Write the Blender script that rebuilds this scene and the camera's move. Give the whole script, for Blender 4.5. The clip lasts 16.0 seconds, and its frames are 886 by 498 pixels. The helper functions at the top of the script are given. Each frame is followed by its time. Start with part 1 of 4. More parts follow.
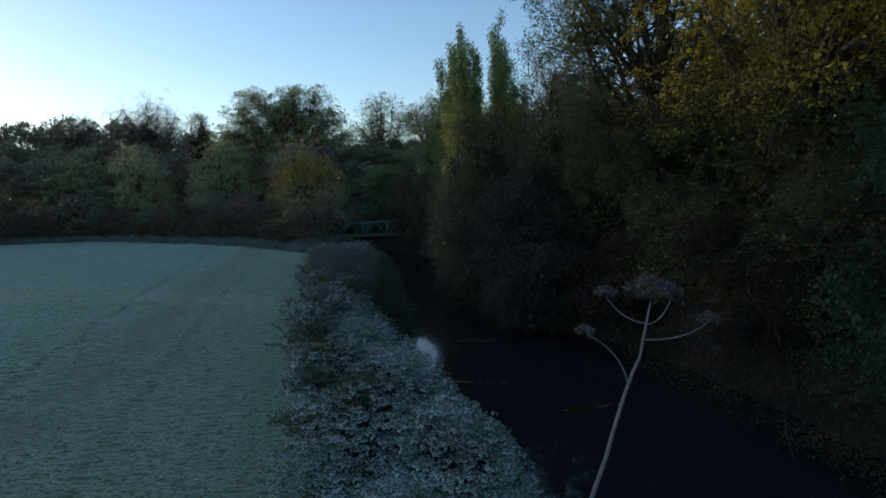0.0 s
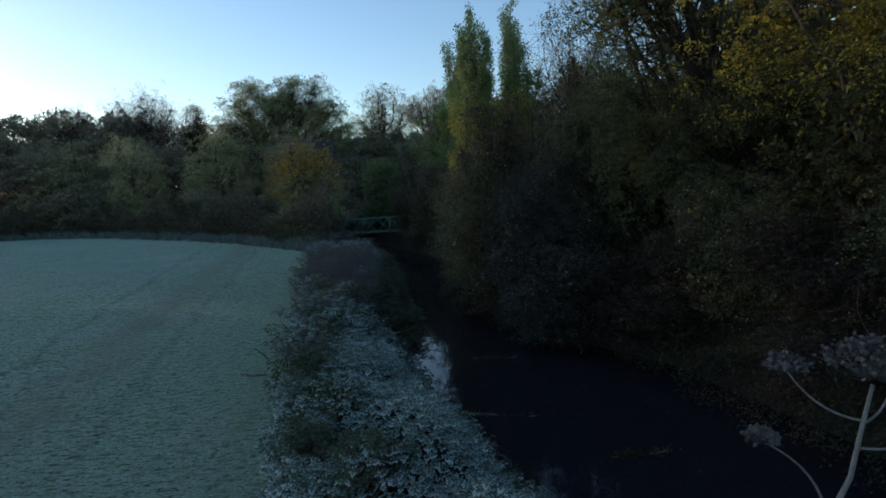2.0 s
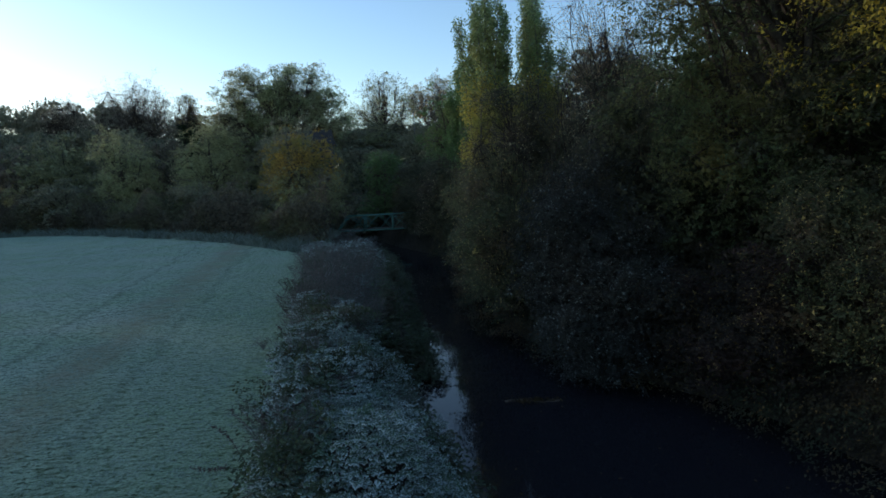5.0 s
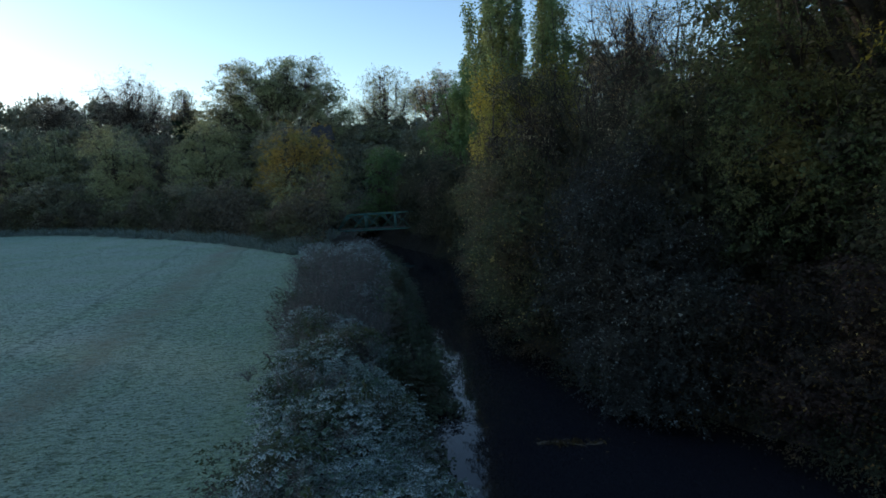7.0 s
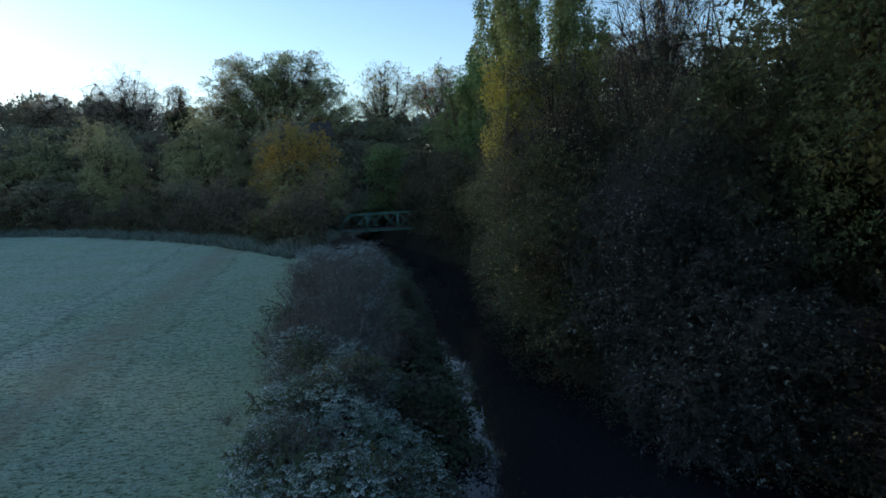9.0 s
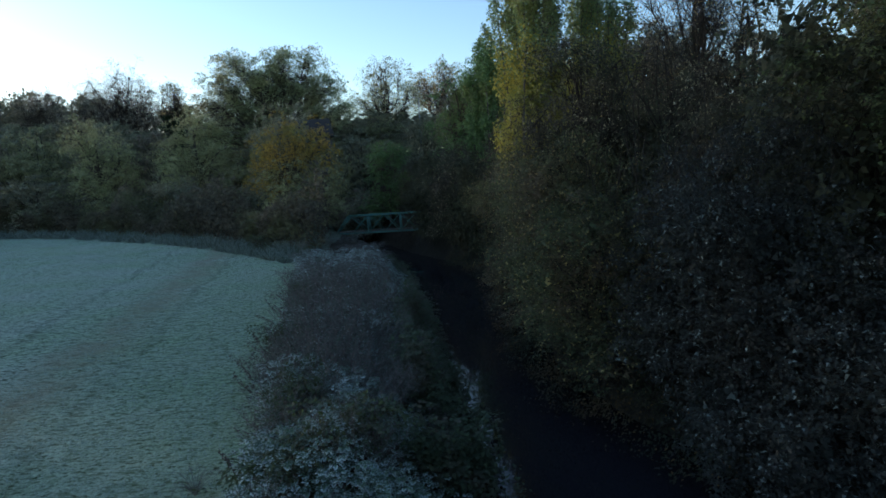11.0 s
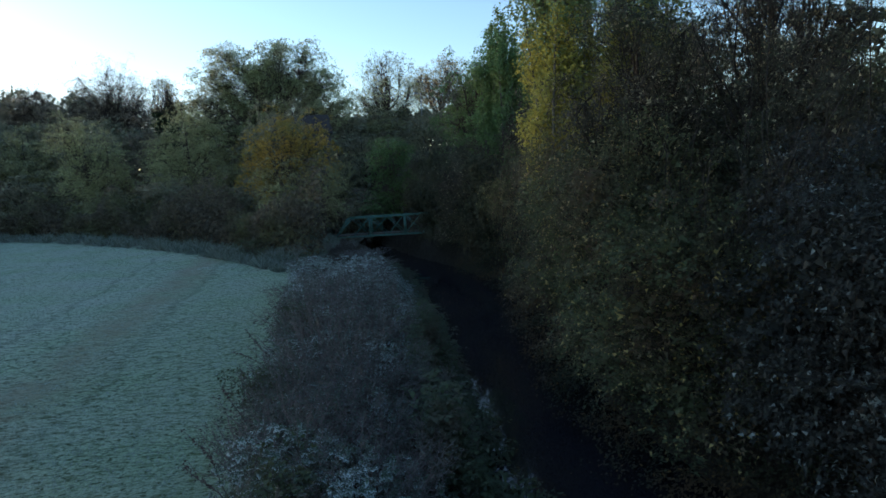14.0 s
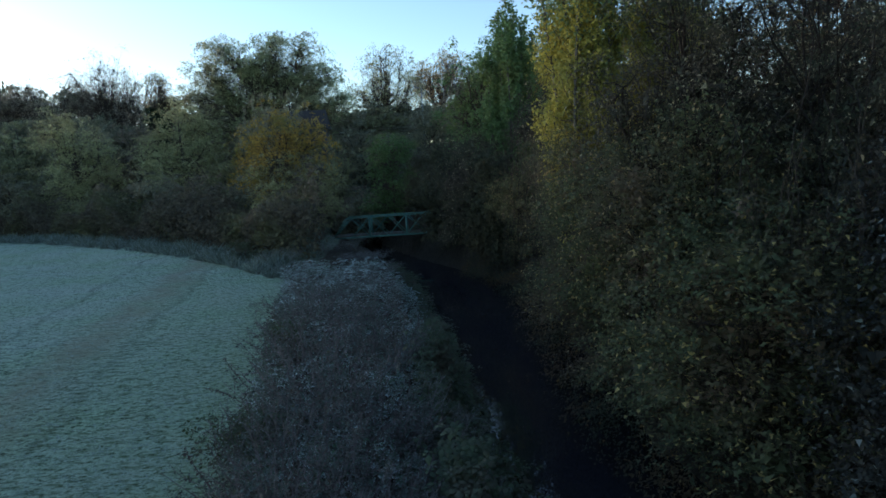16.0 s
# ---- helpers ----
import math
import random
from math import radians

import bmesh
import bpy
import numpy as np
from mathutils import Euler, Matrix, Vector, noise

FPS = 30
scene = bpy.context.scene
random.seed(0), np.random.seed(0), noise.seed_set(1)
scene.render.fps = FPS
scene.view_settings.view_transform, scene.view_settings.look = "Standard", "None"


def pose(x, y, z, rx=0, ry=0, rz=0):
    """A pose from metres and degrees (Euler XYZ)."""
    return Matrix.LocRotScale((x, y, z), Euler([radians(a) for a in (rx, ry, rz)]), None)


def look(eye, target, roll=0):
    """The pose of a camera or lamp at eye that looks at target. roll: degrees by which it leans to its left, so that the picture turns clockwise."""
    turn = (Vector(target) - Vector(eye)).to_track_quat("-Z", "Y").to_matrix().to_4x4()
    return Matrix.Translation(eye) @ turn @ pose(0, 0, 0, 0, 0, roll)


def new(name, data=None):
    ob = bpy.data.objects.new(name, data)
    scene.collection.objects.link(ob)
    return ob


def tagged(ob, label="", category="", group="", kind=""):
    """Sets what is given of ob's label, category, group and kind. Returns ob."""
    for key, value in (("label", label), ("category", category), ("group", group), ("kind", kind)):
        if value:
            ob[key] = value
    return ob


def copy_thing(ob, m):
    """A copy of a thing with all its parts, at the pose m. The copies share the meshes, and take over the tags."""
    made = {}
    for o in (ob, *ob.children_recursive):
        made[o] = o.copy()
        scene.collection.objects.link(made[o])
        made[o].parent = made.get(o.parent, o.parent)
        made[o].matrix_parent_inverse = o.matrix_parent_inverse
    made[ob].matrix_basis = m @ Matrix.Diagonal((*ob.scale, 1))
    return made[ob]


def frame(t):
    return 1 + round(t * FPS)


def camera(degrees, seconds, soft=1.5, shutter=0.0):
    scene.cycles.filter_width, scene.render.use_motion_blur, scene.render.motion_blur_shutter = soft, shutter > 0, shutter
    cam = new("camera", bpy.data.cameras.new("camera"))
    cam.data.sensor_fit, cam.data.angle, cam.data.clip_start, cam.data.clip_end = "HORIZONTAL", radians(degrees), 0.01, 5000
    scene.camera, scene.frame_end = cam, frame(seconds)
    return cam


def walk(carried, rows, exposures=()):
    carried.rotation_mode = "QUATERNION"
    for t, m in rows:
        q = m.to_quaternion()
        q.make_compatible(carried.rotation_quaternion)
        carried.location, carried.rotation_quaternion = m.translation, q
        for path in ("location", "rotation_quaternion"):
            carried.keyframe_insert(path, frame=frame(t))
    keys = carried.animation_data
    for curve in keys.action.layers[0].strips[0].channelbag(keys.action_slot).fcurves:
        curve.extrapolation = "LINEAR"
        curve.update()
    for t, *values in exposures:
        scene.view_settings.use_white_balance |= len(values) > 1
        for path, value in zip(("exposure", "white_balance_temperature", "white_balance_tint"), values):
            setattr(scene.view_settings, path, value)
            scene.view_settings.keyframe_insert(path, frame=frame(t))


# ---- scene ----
cam = camera(76.0, 16.0, soft=1.6)
PATH = [
    (0, (-0.351, -0.817, 3.666), (-0.307, 1.167, 3.480), -2.74),
    (0.5, (-0.432, -0.167, 3.666), (-0.389, 1.817, 3.475), -2.75),
    (1, (-0.511, 0.472, 3.679), (-0.469, 2.456, 3.483), -2.77),
    (1.5, (-0.589, 1.101, 3.703), (-0.548, 3.085, 3.502), -2.78),
    (2, (-0.666, 1.722, 3.734), (-0.626, 3.706, 3.527), -2.80),
    (2.5, (-0.743, 2.335, 3.769), (-0.704, 4.319, 3.558), -2.82),
    (3, (-0.821, 2.940, 3.806), (-0.782, 4.924, 3.590), -2.84),
    (3.5, (-0.898, 3.539, 3.844), (-0.860, 5.523, 3.622), -2.86),
    (4, (-0.977, 4.132, 3.880), (-0.939, 6.116, 3.654), -2.88),
    (4.5, (-1.056, 4.720, 3.913), (-1.019, 6.704, 3.683), -2.90),
    (5, (-1.137, 5.303, 3.942), (-1.100, 7.287, 3.708), -2.92),
    (5.5, (-1.219, 5.881, 3.968), (-1.182, 7.865, 3.730), -2.94),
    (6, (-1.302, 6.455, 3.988), (-1.265, 8.439, 3.748), -2.97),
    (6.5, (-1.386, 7.025, 4.004), (-1.349, 9.009, 3.760), -2.99),
    (7, (-1.471, 7.592, 4.015), (-1.435, 9.576, 3.769), -3.02),
    (7.5, (-1.558, 8.155, 4.021), (-1.522, 10.139, 3.773), -3.05),
    (8, (-1.646, 8.714, 4.023), (-1.609, 10.698, 3.773), -3.07),
    (8.5, (-1.734, 9.271, 4.021), (-1.698, 11.255, 3.770), -3.10),
    (9, (-1.823, 9.823, 4.016), (-1.787, 11.807, 3.764), -3.13),
    (9.5, (-1.913, 10.373, 4.009), (-1.876, 12.357, 3.756), -3.16),
    (10, (-2.002, 10.918, 4.000), (-1.965, 12.902, 3.746), -3.19),
    (10.5, (-2.091, 11.460, 3.990), (-2.054, 13.444, 3.736), -3.23),
    (11, (-2.179, 11.997, 3.980), (-2.142, 13.981, 3.726), -3.26),
    (11.5, (-2.266, 12.530, 3.972), (-2.229, 14.514, 3.717), -3.29),
    (12, (-2.351, 13.058, 3.965), (-2.314, 15.042, 3.710), -3.33),
    (12.5, (-2.434, 13.580, 3.960), (-2.396, 15.564, 3.705), -3.36),
    (13, (-2.513, 14.096, 3.959), (-2.476, 16.080, 3.703), -3.40),
    (13.5, (-2.589, 14.605, 3.961), (-2.551, 16.589, 3.705), -3.44),
    (14, (-2.661, 15.107, 3.968), (-2.623, 17.091, 3.711), -3.48),
    (14.5, (-2.727, 15.601, 3.980), (-2.689, 17.585, 3.720), -3.52),
    (15, (-2.787, 16.086, 3.996), (-2.749, 18.070, 3.734), -3.56),
    (15.5, (-2.840, 16.561, 4.017), (-2.802, 18.545, 3.752), -3.60),
    (16, (-2.886, 17.025, 4.043), (-2.847, 19.009, 3.773), -3.64),
]
EXPOSURES = [(0, 1.06, 5340, 13), (3.5, 1.22, 5340, 13), (8, 1.42, 5330, 13), (16, 1.66, 5320, 13)]
walk(cam, [(t, look(eye, target, roll)) for t, eye, target, roll in PATH], EXPOSURES)
# ---- end of walk
# ---------------------------------------------------------------- world and light
SUN_AZ, SUN_EL = radians(-63), radians(6.5)
world = bpy.data.worlds.new("dawn_sky")
scene.world = world
world.use_nodes = True
wn = world.node_tree.nodes
sky = wn.new("ShaderNodeTexSky")
sky.sky_type, sky.sun_disc = "NISHITA", False
sky.sun_elevation, sky.sun_rotation = SUN_EL, SUN_AZ
sky.altitude, sky.air_density, sky.dust_density, sky.ozone_density = 60, 1.0, 0.5, 1.2
wn["Background"].inputs["Strength"].default_value = 0.12
world.node_tree.links.new(sky.outputs[0], wn["Background"].inputs["Color"])

sun = new("sun", bpy.data.lights.new("sun", "SUN"))
sun.data.energy, sun.data.angle, sun.data.color = 0.5, radians(0.53), (1.0, 0.82, 0.6)
sun.matrix_world = look((300 * math.sin(SUN_AZ) * math.cos(SUN_EL), 300 * math.cos(SUN_AZ) * math.cos(SUN_EL), 300 * math.sin(SUN_EL)), (0, 0, 0))

# ---------------------------------------------------------------- materials


def mat(name, rough=0.7, spec=0.3, metal=0.0):
    m = bpy.data.materials.new(name)
    m.use_nodes = True
    nt = m.node_tree
    b = nt.nodes["Principled BSDF"]
    b.inputs["Roughness"].default_value = rough
    b.inputs["Specular IOR Level"].default_value = spec
    b.inputs["Metallic"].default_value = metal
    return m, nt, b


def node(nt, kind, **values):
    n = nt.nodes.new("ShaderNode" + kind)
    for key, value in values.items():
        n.inputs[key.replace("_", " ")].default_value = value
    return n


def noise_at(nt, scale, detail=4.0, rough=0.55, coord="Object"):
    tc = nt.nodes.new("ShaderNodeTexCoord")
    n = node(nt, "TexNoise", Scale=scale, Detail=detail, Roughness=rough)
    nt.links.new(tc.outputs[coord], n.inputs["Vector"])
    return n.outputs["Fac"]


def ramp(nt, source, stops):
    r = nt.nodes.new("ShaderNodeValToRGB")
    e = r.color_ramp.elements
    while len(e) < len(stops):
        e.new(0.5)
    for i, (at, c) in enumerate(stops):
        e[i].position, e[i].color = at, (*c, 1) if len(c) == 3 else c
    nt.links.new(source, r.inputs["Fac"])
    return r.outputs["Color"]


def mixed(nt, fac, a, b, how="MIX"):
    m = nt.nodes.new("ShaderNodeMix")
    m.data_type, m.blend_type = "RGBA", how
    for slot, v in ((0, fac), (6, a), (7, b)):
        if isinstance(v, (int, float)):
            m.inputs[slot].default_value = v
        elif isinstance(v, tuple):
            m.inputs[slot].default_value = (*v, 1)
        else:
            nt.links.new(v, m.inputs[slot])
    return m.outputs[2]


def maths(nt, op, a, b=0.0, clamp=False):
    m = nt.nodes.new("ShaderNodeMath")
    m.operation, m.use_clamp = op, clamp
    for slot, v in ((0, a), (1, b)):
        if isinstance(v, (int, float)):
            m.inputs[slot].default_value = v
        else:
            nt.links.new(v, m.inputs[slot])
    return m.outputs[0]


def bump(nt, b, height, strength, distance):
    n = node(nt, "Bump", Strength=strength, Distance=distance)
    nt.links.new(height, n.inputs["Height"])
    nt.links.new(n.outputs["Normal"], b.inputs["Normal"])


def leaf_mat(name, dark, mid, other, share=0.5, patch=0.35, frost=0.0, through_light=0.4, rough=0.65, rare=None, rim=False):
    """Leaves: a colour of each leaf's own, patches of another colour over the crown, frost on what faces up."""
    m, nt, b = mat(name, rough, 0.1)
    isl = nt.nodes.new("ShaderNodeNewGeometry")
    own = ramp(nt, isl.outputs["Random Per Island"], [(0.0, dark), (0.6, mid), (1.0, tuple(1.2 * c for c in mid))])
    big = ramp(nt, noise_at(nt, patch, 3.0), [(share - 0.08, (0, 0, 0)), (share + 0.12, (1, 1, 1))])
    col = mixed(nt, big, own, other)
    if rare:
        few = maths(nt, "GREATER_THAN", isl.outputs["Random Per Island"], 0.93)
        col = mixed(nt, few, col, rare)
    if frost and rim:
        edge = nt.nodes.new("ShaderNodeAttribute")
        edge.attribute_name = "leaf_rim"
        f = maths(nt, "POWER", edge.outputs["Fac"], 2.0)
        f = maths(nt, "MULTIPLY", f, ramp(nt, noise_at(nt, 1.3, 4.0, 0.7), [(0.34, (0.25, 0.25, 0.25)), (0.6, (1.5, 1.5, 1.5))]))
        f = maths(nt, "MULTIPLY", f, frost, True)
        col = mixed(nt, f, col, (0.70, 0.77, 0.75))
    elif frost:
        up = nt.nodes.new("ShaderNodeSeparateXYZ")
        nt.links.new(isl.outputs["Normal"], up.inputs[0])
        f = maths(nt, "MULTIPLY", maths(nt, "ABSOLUTE", up.outputs[2]), noise_at(nt, 26.0, 3.0))
        f = maths(nt, "MULTIPLY", f, 2.2 * frost, True)
        col = mixed(nt, f, col, (0.38, 0.47, 0.42))
    nt.links.new(col, b.inputs["Base Color"])
    tr = nt.nodes.new("ShaderNodeBsdfTranslucent")
    nt.links.new(col, tr.inputs["Color"])
    mx = node(nt, "MixShader", Fac=through_light)
    nt.links.new(b.outputs[0], mx.inputs[1])
    nt.links.new(tr.outputs[0], mx.inputs[2])
    nt.links.new(mx.outputs[0], nt.nodes["Material Output"].inputs["Surface"])
    return m


def bark_mat(name, a, b_, scale=6.0):
    m, nt, b = mat(name, 0.85, 0.15)
    n = noise_at(nt, scale, 6.0, 0.7)
    nt.links.new(ramp(nt, n, [(0.3, a), (0.7, b_)]), b.inputs["Base Color"])
    bump(nt, b, n, 0.6, 0.02)
    return m


BARK = bark_mat("bark_brown", (0.035, 0.028, 0.022), (0.11, 0.09, 0.07))
BARK_PALE = bark_mat("bark_grey", (0.07, 0.065, 0.055), (0.2, 0.18, 0.15))
TWIG = bark_mat("twig_brown", (0.06, 0.045, 0.04), (0.15, 0.115, 0.10), 12.0)
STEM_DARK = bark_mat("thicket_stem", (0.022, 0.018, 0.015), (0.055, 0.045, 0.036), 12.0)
TWIG_FROST = bark_mat("twig_frosted", (0.078, 0.058, 0.053), (0.285, 0.245, 0.235), 14.0)

L_ALDER = leaf_mat("leaf_alder", (0.060, 0.078, 0.040), (0.118, 0.145, 0.066), (0.205, 0.180, 0.070), 0.53)
L_MAPLE = leaf_mat("leaf_maple_yellow", (0.24, 0.19, 0.032), (0.44, 0.34, 0.05), (0.17, 0.16, 0.04), 0.55, 0.3)
L_ELDER = leaf_mat("leaf_elder", (0.053, 0.055, 0.038), (0.096, 0.101, 0.062), (0.108, 0.096, 0.055), 0.56)
L_HOLLY = leaf_mat("leaf_holly", (0.032, 0.060, 0.034), (0.058, 0.105, 0.054), (0.062, 0.105, 0.066), 0.6, rough=0.4)
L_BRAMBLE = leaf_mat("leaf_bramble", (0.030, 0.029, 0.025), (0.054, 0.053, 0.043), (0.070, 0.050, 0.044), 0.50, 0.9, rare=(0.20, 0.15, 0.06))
L_HAZEL = leaf_mat("leaf_hazel", (0.073, 0.062, 0.050), (0.135, 0.115, 0.085), (0.077, 0.088, 0.053), 0.46, 0.5, rare=(0.42, 0.37, 0.22))
# sallow: the rare pale leaf colour paints in glints of the sky
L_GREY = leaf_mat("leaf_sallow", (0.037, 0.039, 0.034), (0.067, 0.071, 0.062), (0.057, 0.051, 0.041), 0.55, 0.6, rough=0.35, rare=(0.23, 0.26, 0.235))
L_LEAFY = leaf_mat("leaf_dogwood", (0.055, 0.065, 0.037), (0.108, 0.126, 0.064), (0.142, 0.103, 0.067), 0.54, 0.7, rough=0.45, rare=(0.38, 0.31, 0.12))
L_HAWTHORN = leaf_mat("leaf_hawthorn", (0.079, 0.088, 0.048), (0.149, 0.161, 0.079), (0.156, 0.115, 0.077), 0.55, 0.6, rough=0.5, rare=(0.38, 0.28, 0.13))
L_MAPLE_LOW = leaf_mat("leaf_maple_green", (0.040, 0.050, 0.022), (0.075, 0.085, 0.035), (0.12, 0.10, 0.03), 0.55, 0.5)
L_POPLAR = leaf_mat("leaf_poplar", (0.16, 0.21, 0.10), (0.28, 0.34, 0.15), (0.38, 0.35, 0.11), 0.60, 0.33, through_light=0.4)
L_POPLAR_Y = leaf_mat("leaf_poplar_yellow", (0.30, 0.26, 0.058), (0.50, 0.43, 0.085), (0.25, 0.275, 0.09), 0.54, 0.33, through_light=0.4)
# oak, russet, willow and dark wood: leaf colours lifted to imitate haze
L_OAK = leaf_mat("leaf_oak", (0.25, 0.28, 0.15), (0.42, 0.44, 0.23), (0.42, 0.38, 0.22), 0.55, 0.12, through_light=0.62)
L_RUSSET = leaf_mat("leaf_russet", (0.205, 0.156, 0.083), (0.371, 0.268, 0.124), (0.227, 0.247, 0.103), 0.55, 0.15, through_light=0.62)
L_TWIGGY = leaf_mat("leaf_last_brown", (0.21, 0.175, 0.13), (0.36, 0.30, 0.22), (0.27, 0.26, 0.17), 0.55, 0.15, through_light=0.6)
L_ORANGE = leaf_mat("leaf_orange", (0.28, 0.18, 0.045), (0.48, 0.31, 0.065), (0.23, 0.22, 0.07), 0.52, 0.45)
L_DARK = leaf_mat("leaf_dark_wood", (0.135, 0.138, 0.095), (0.235, 0.232, 0.150), (0.270, 0.220, 0.150), 0.55, 0.15)
L_GREEN = leaf_mat("leaf_fresh_green", (0.098, 0.156, 0.065), (0.169, 0.247, 0.098), (0.195, 0.221, 0.078), 0.55, 0.3)
L_WILLOW = leaf_mat("leaf_willow", (0.23, 0.235, 0.125), (0.39, 0.38, 0.19), (0.32, 0.28, 0.15), 0.55, 0.2)
L_IVY = leaf_mat("leaf_ivy", (0.024, 0.042, 0.022), (0.042, 0.066, 0.030), (0.036, 0.048, 0.024), 0.6, 0.4, rough=0.4)
L_NETTLE = leaf_mat("leaf_nettle_frosted", (0.026, 0.055, 0.024), (0.065, 0.115, 0.046), (0.075, 0.07, 0.042), 0.60, 0.9, frost=0.88, rim=True)
L_DOCK = leaf_mat("leaf_weed_green", (0.034, 0.046, 0.018), (0.068, 0.088, 0.034), (0.095, 0.072, 0.042), 0.54, 1.2, frost=0.10)
L_FROSTBUSH = leaf_mat("leaf_frosted_shrub", (0.030, 0.029, 0.022), (0.075, 0.068, 0.052), (0.044, 0.060, 0.032), 0.52, 0.7, frost=0.27)
L_FROSTGRASS = leaf_mat("leaf_frosted_grass", (0.045, 0.055, 0.042), (0.105, 0.125, 0.098), (0.10, 0.10, 0.075), 0.56, 0.5, frost=0.68)

# ground: frosted lawn, worn track and wheel marks in the frost, earth on the banks
GROUND, nt, b = mat("frosted_ground", 0.85, 0.2)
tc = nt.nodes.new("ShaderNodeTexCoord")
sep = nt.nodes.new("ShaderNodeSeparateXYZ")
nt.links.new(tc.outputs["Object"], sep.inputs[0])
X, Y, Z = sep.outputs
fine = noise_at(nt, 17.0, 6.0, 0.78)
stretch = nt.nodes.new("ShaderNodeMapping")
stretch.inputs["Scale"].default_value = (3.2, 8.5, 6.0)
nt.links.new(tc.outputs["Object"], stretch.inputs["Vector"])
lump_tex = node(nt, "TexNoise", Scale=1.0, Detail=5.0, Roughness=0.68)
nt.links.new(stretch.outputs[0], lump_tex.inputs["Vector"])
lumps = lump_tex.outputs["Fac"]
wide = noise_at(nt, 0.35, 4.0, 0.6)
grass = ramp(nt, fine, [(0.30, (0.22, 0.26, 0.20)), (0.46, (0.52, 0.57, 0.50)), (0.64, (0.84, 0.88, 0.84))])
tone = ramp(nt, wide, [(0.35, (0.72, 0.92, 0.68)), (0.65, (0.87, 1.0, 0.90))])
col = mixed(nt, 1.0, grass, tone, "MULTIPLY")
# shade in the turf's small pits, multiplied into the grass colour
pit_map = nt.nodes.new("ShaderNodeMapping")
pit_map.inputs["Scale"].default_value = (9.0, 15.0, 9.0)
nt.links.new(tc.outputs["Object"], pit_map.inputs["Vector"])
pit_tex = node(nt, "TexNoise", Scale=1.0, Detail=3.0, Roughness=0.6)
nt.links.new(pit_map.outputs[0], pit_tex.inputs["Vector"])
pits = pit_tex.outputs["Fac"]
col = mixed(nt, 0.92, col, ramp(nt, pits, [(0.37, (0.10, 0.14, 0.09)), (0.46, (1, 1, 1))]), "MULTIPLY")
# wider hollows: shade between the tussocks, also painted into the colour
tussock_shade = ramp(nt, lumps, [(0.36, (0.25, 0.31, 0.22)), (0.50, (1, 1, 1))])
col = mixed(nt, 0.9, col, tussock_shade, "MULTIPLY")


def curve_x(c0, c1, c2):
    return maths(nt, "ADD", maths(nt, "ADD", c0, maths(nt, "MULTIPLY", Y, c1)), maths(nt, "MULTIPLY", maths(nt, "MULTIPLY", Y, Y), c2))


def band(c, half, soft):
    off = maths(nt, "ABSOLUTE", maths(nt, "SUBTRACT", maths(nt, "ADD", X, maths(nt, "MULTIPLY", maths(nt, "SUBTRACT", wide, 0.5), 1.6)), curve_x(*c)))
    return maths(nt, "SUBTRACT", 1.0, maths(nt, "DIVIDE", maths(nt, "SUBTRACT", off, half), soft), True)


track = band((-5.9, -0.20, 0.0), 0.25, 1.1)
patchy = ramp(nt, noise_at(nt, 0.55, 3.0, 0.6), [(0.34, (0.15, 0.15, 0.15)), (0.58, (1, 1, 1))])
track = maths(nt, "MULTIPLY", maths(nt, "MAXIMUM", track, 0.0), maths(nt, "MULTIPLY", patchy, 0.62))
col = mixed(nt, track, col, (0.31, 0.285, 0.20))
for c in ((-7.1, -0.245, 0.0), (-4.0, -0.22, 0.0)):
    rut = maths(nt, "MULTIPLY", maths(nt, "MAXIMUM", band(c, 0.03, 0.22), 0.0), ramp(nt, lumps, [(0.4, (1, 1, 1)), (0.6, (0.2, 0.2, 0.2))]))
    col = mixed(nt, maths(nt, "MULTIPLY", rut, 0.55), col, (0.09, 0.12, 0.075))
earth = ramp(nt, lumps, [(0.35, (0.03, 0.025, 0.018)), (0.65, (0.075, 0.065, 0.045))])
verge = nt.nodes.new("ShaderNodeAttribute")
verge.attribute_name = "green_verge"
col = mixed(nt, maths(nt, "MULTIPLY", verge.outputs["Fac"], maths(nt, "MULTIPLY", wide, 0.95)), col, (0.25, 0.33, 0.13))
bare = nt.nodes.new("ShaderNodeAttribute")
bare.attribute_name = "bare_earth"
col = mixed(nt, bare.outputs["Fac"], col, earth)
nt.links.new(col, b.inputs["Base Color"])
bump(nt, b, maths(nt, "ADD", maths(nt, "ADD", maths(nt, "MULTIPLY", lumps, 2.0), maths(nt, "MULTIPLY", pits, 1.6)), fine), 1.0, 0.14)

WATER, nt, b = mat("river_water", 0.02, 0.5)
b.inputs["Base Color"].default_value = (0.0140, 0.0140, 0.0180, 1)
b.inputs["IOR"].default_value = 1.33
bump(nt, b, noise_at(nt, 2.6, 3.0), 0.05, 0.03)

STEEL, nt, b = mat("green_painted_steel", 0.5, 0.4)
nt.links.new(ramp(nt, noise_at(nt, 5.0, 5.0, 0.7), [(0.3, (0.05, 0.115, 0.095)), (0.62, (0.09, 0.19, 0.155)), (0.78, (0.09, 0.09, 0.075))]), b.inputs["Base Color"])
DECK = bark_mat("weathered_deck_boards", (0.06, 0.055, 0.045), (0.17, 0.16, 0.14))
CONCRETE = bark_mat("stained_concrete", (0.10, 0.10, 0.09), (0.26, 0.25, 0.23), 3.0)
GALV = bark_mat("galvanised_steel", (0.16, 0.17, 0.18), (0.28, 0.30, 0.31), 3.0)
STALK = bark_mat("dry_hogweed", (0.12, 0.108, 0.105), (0.27, 0.25, 0.245), 18.0)
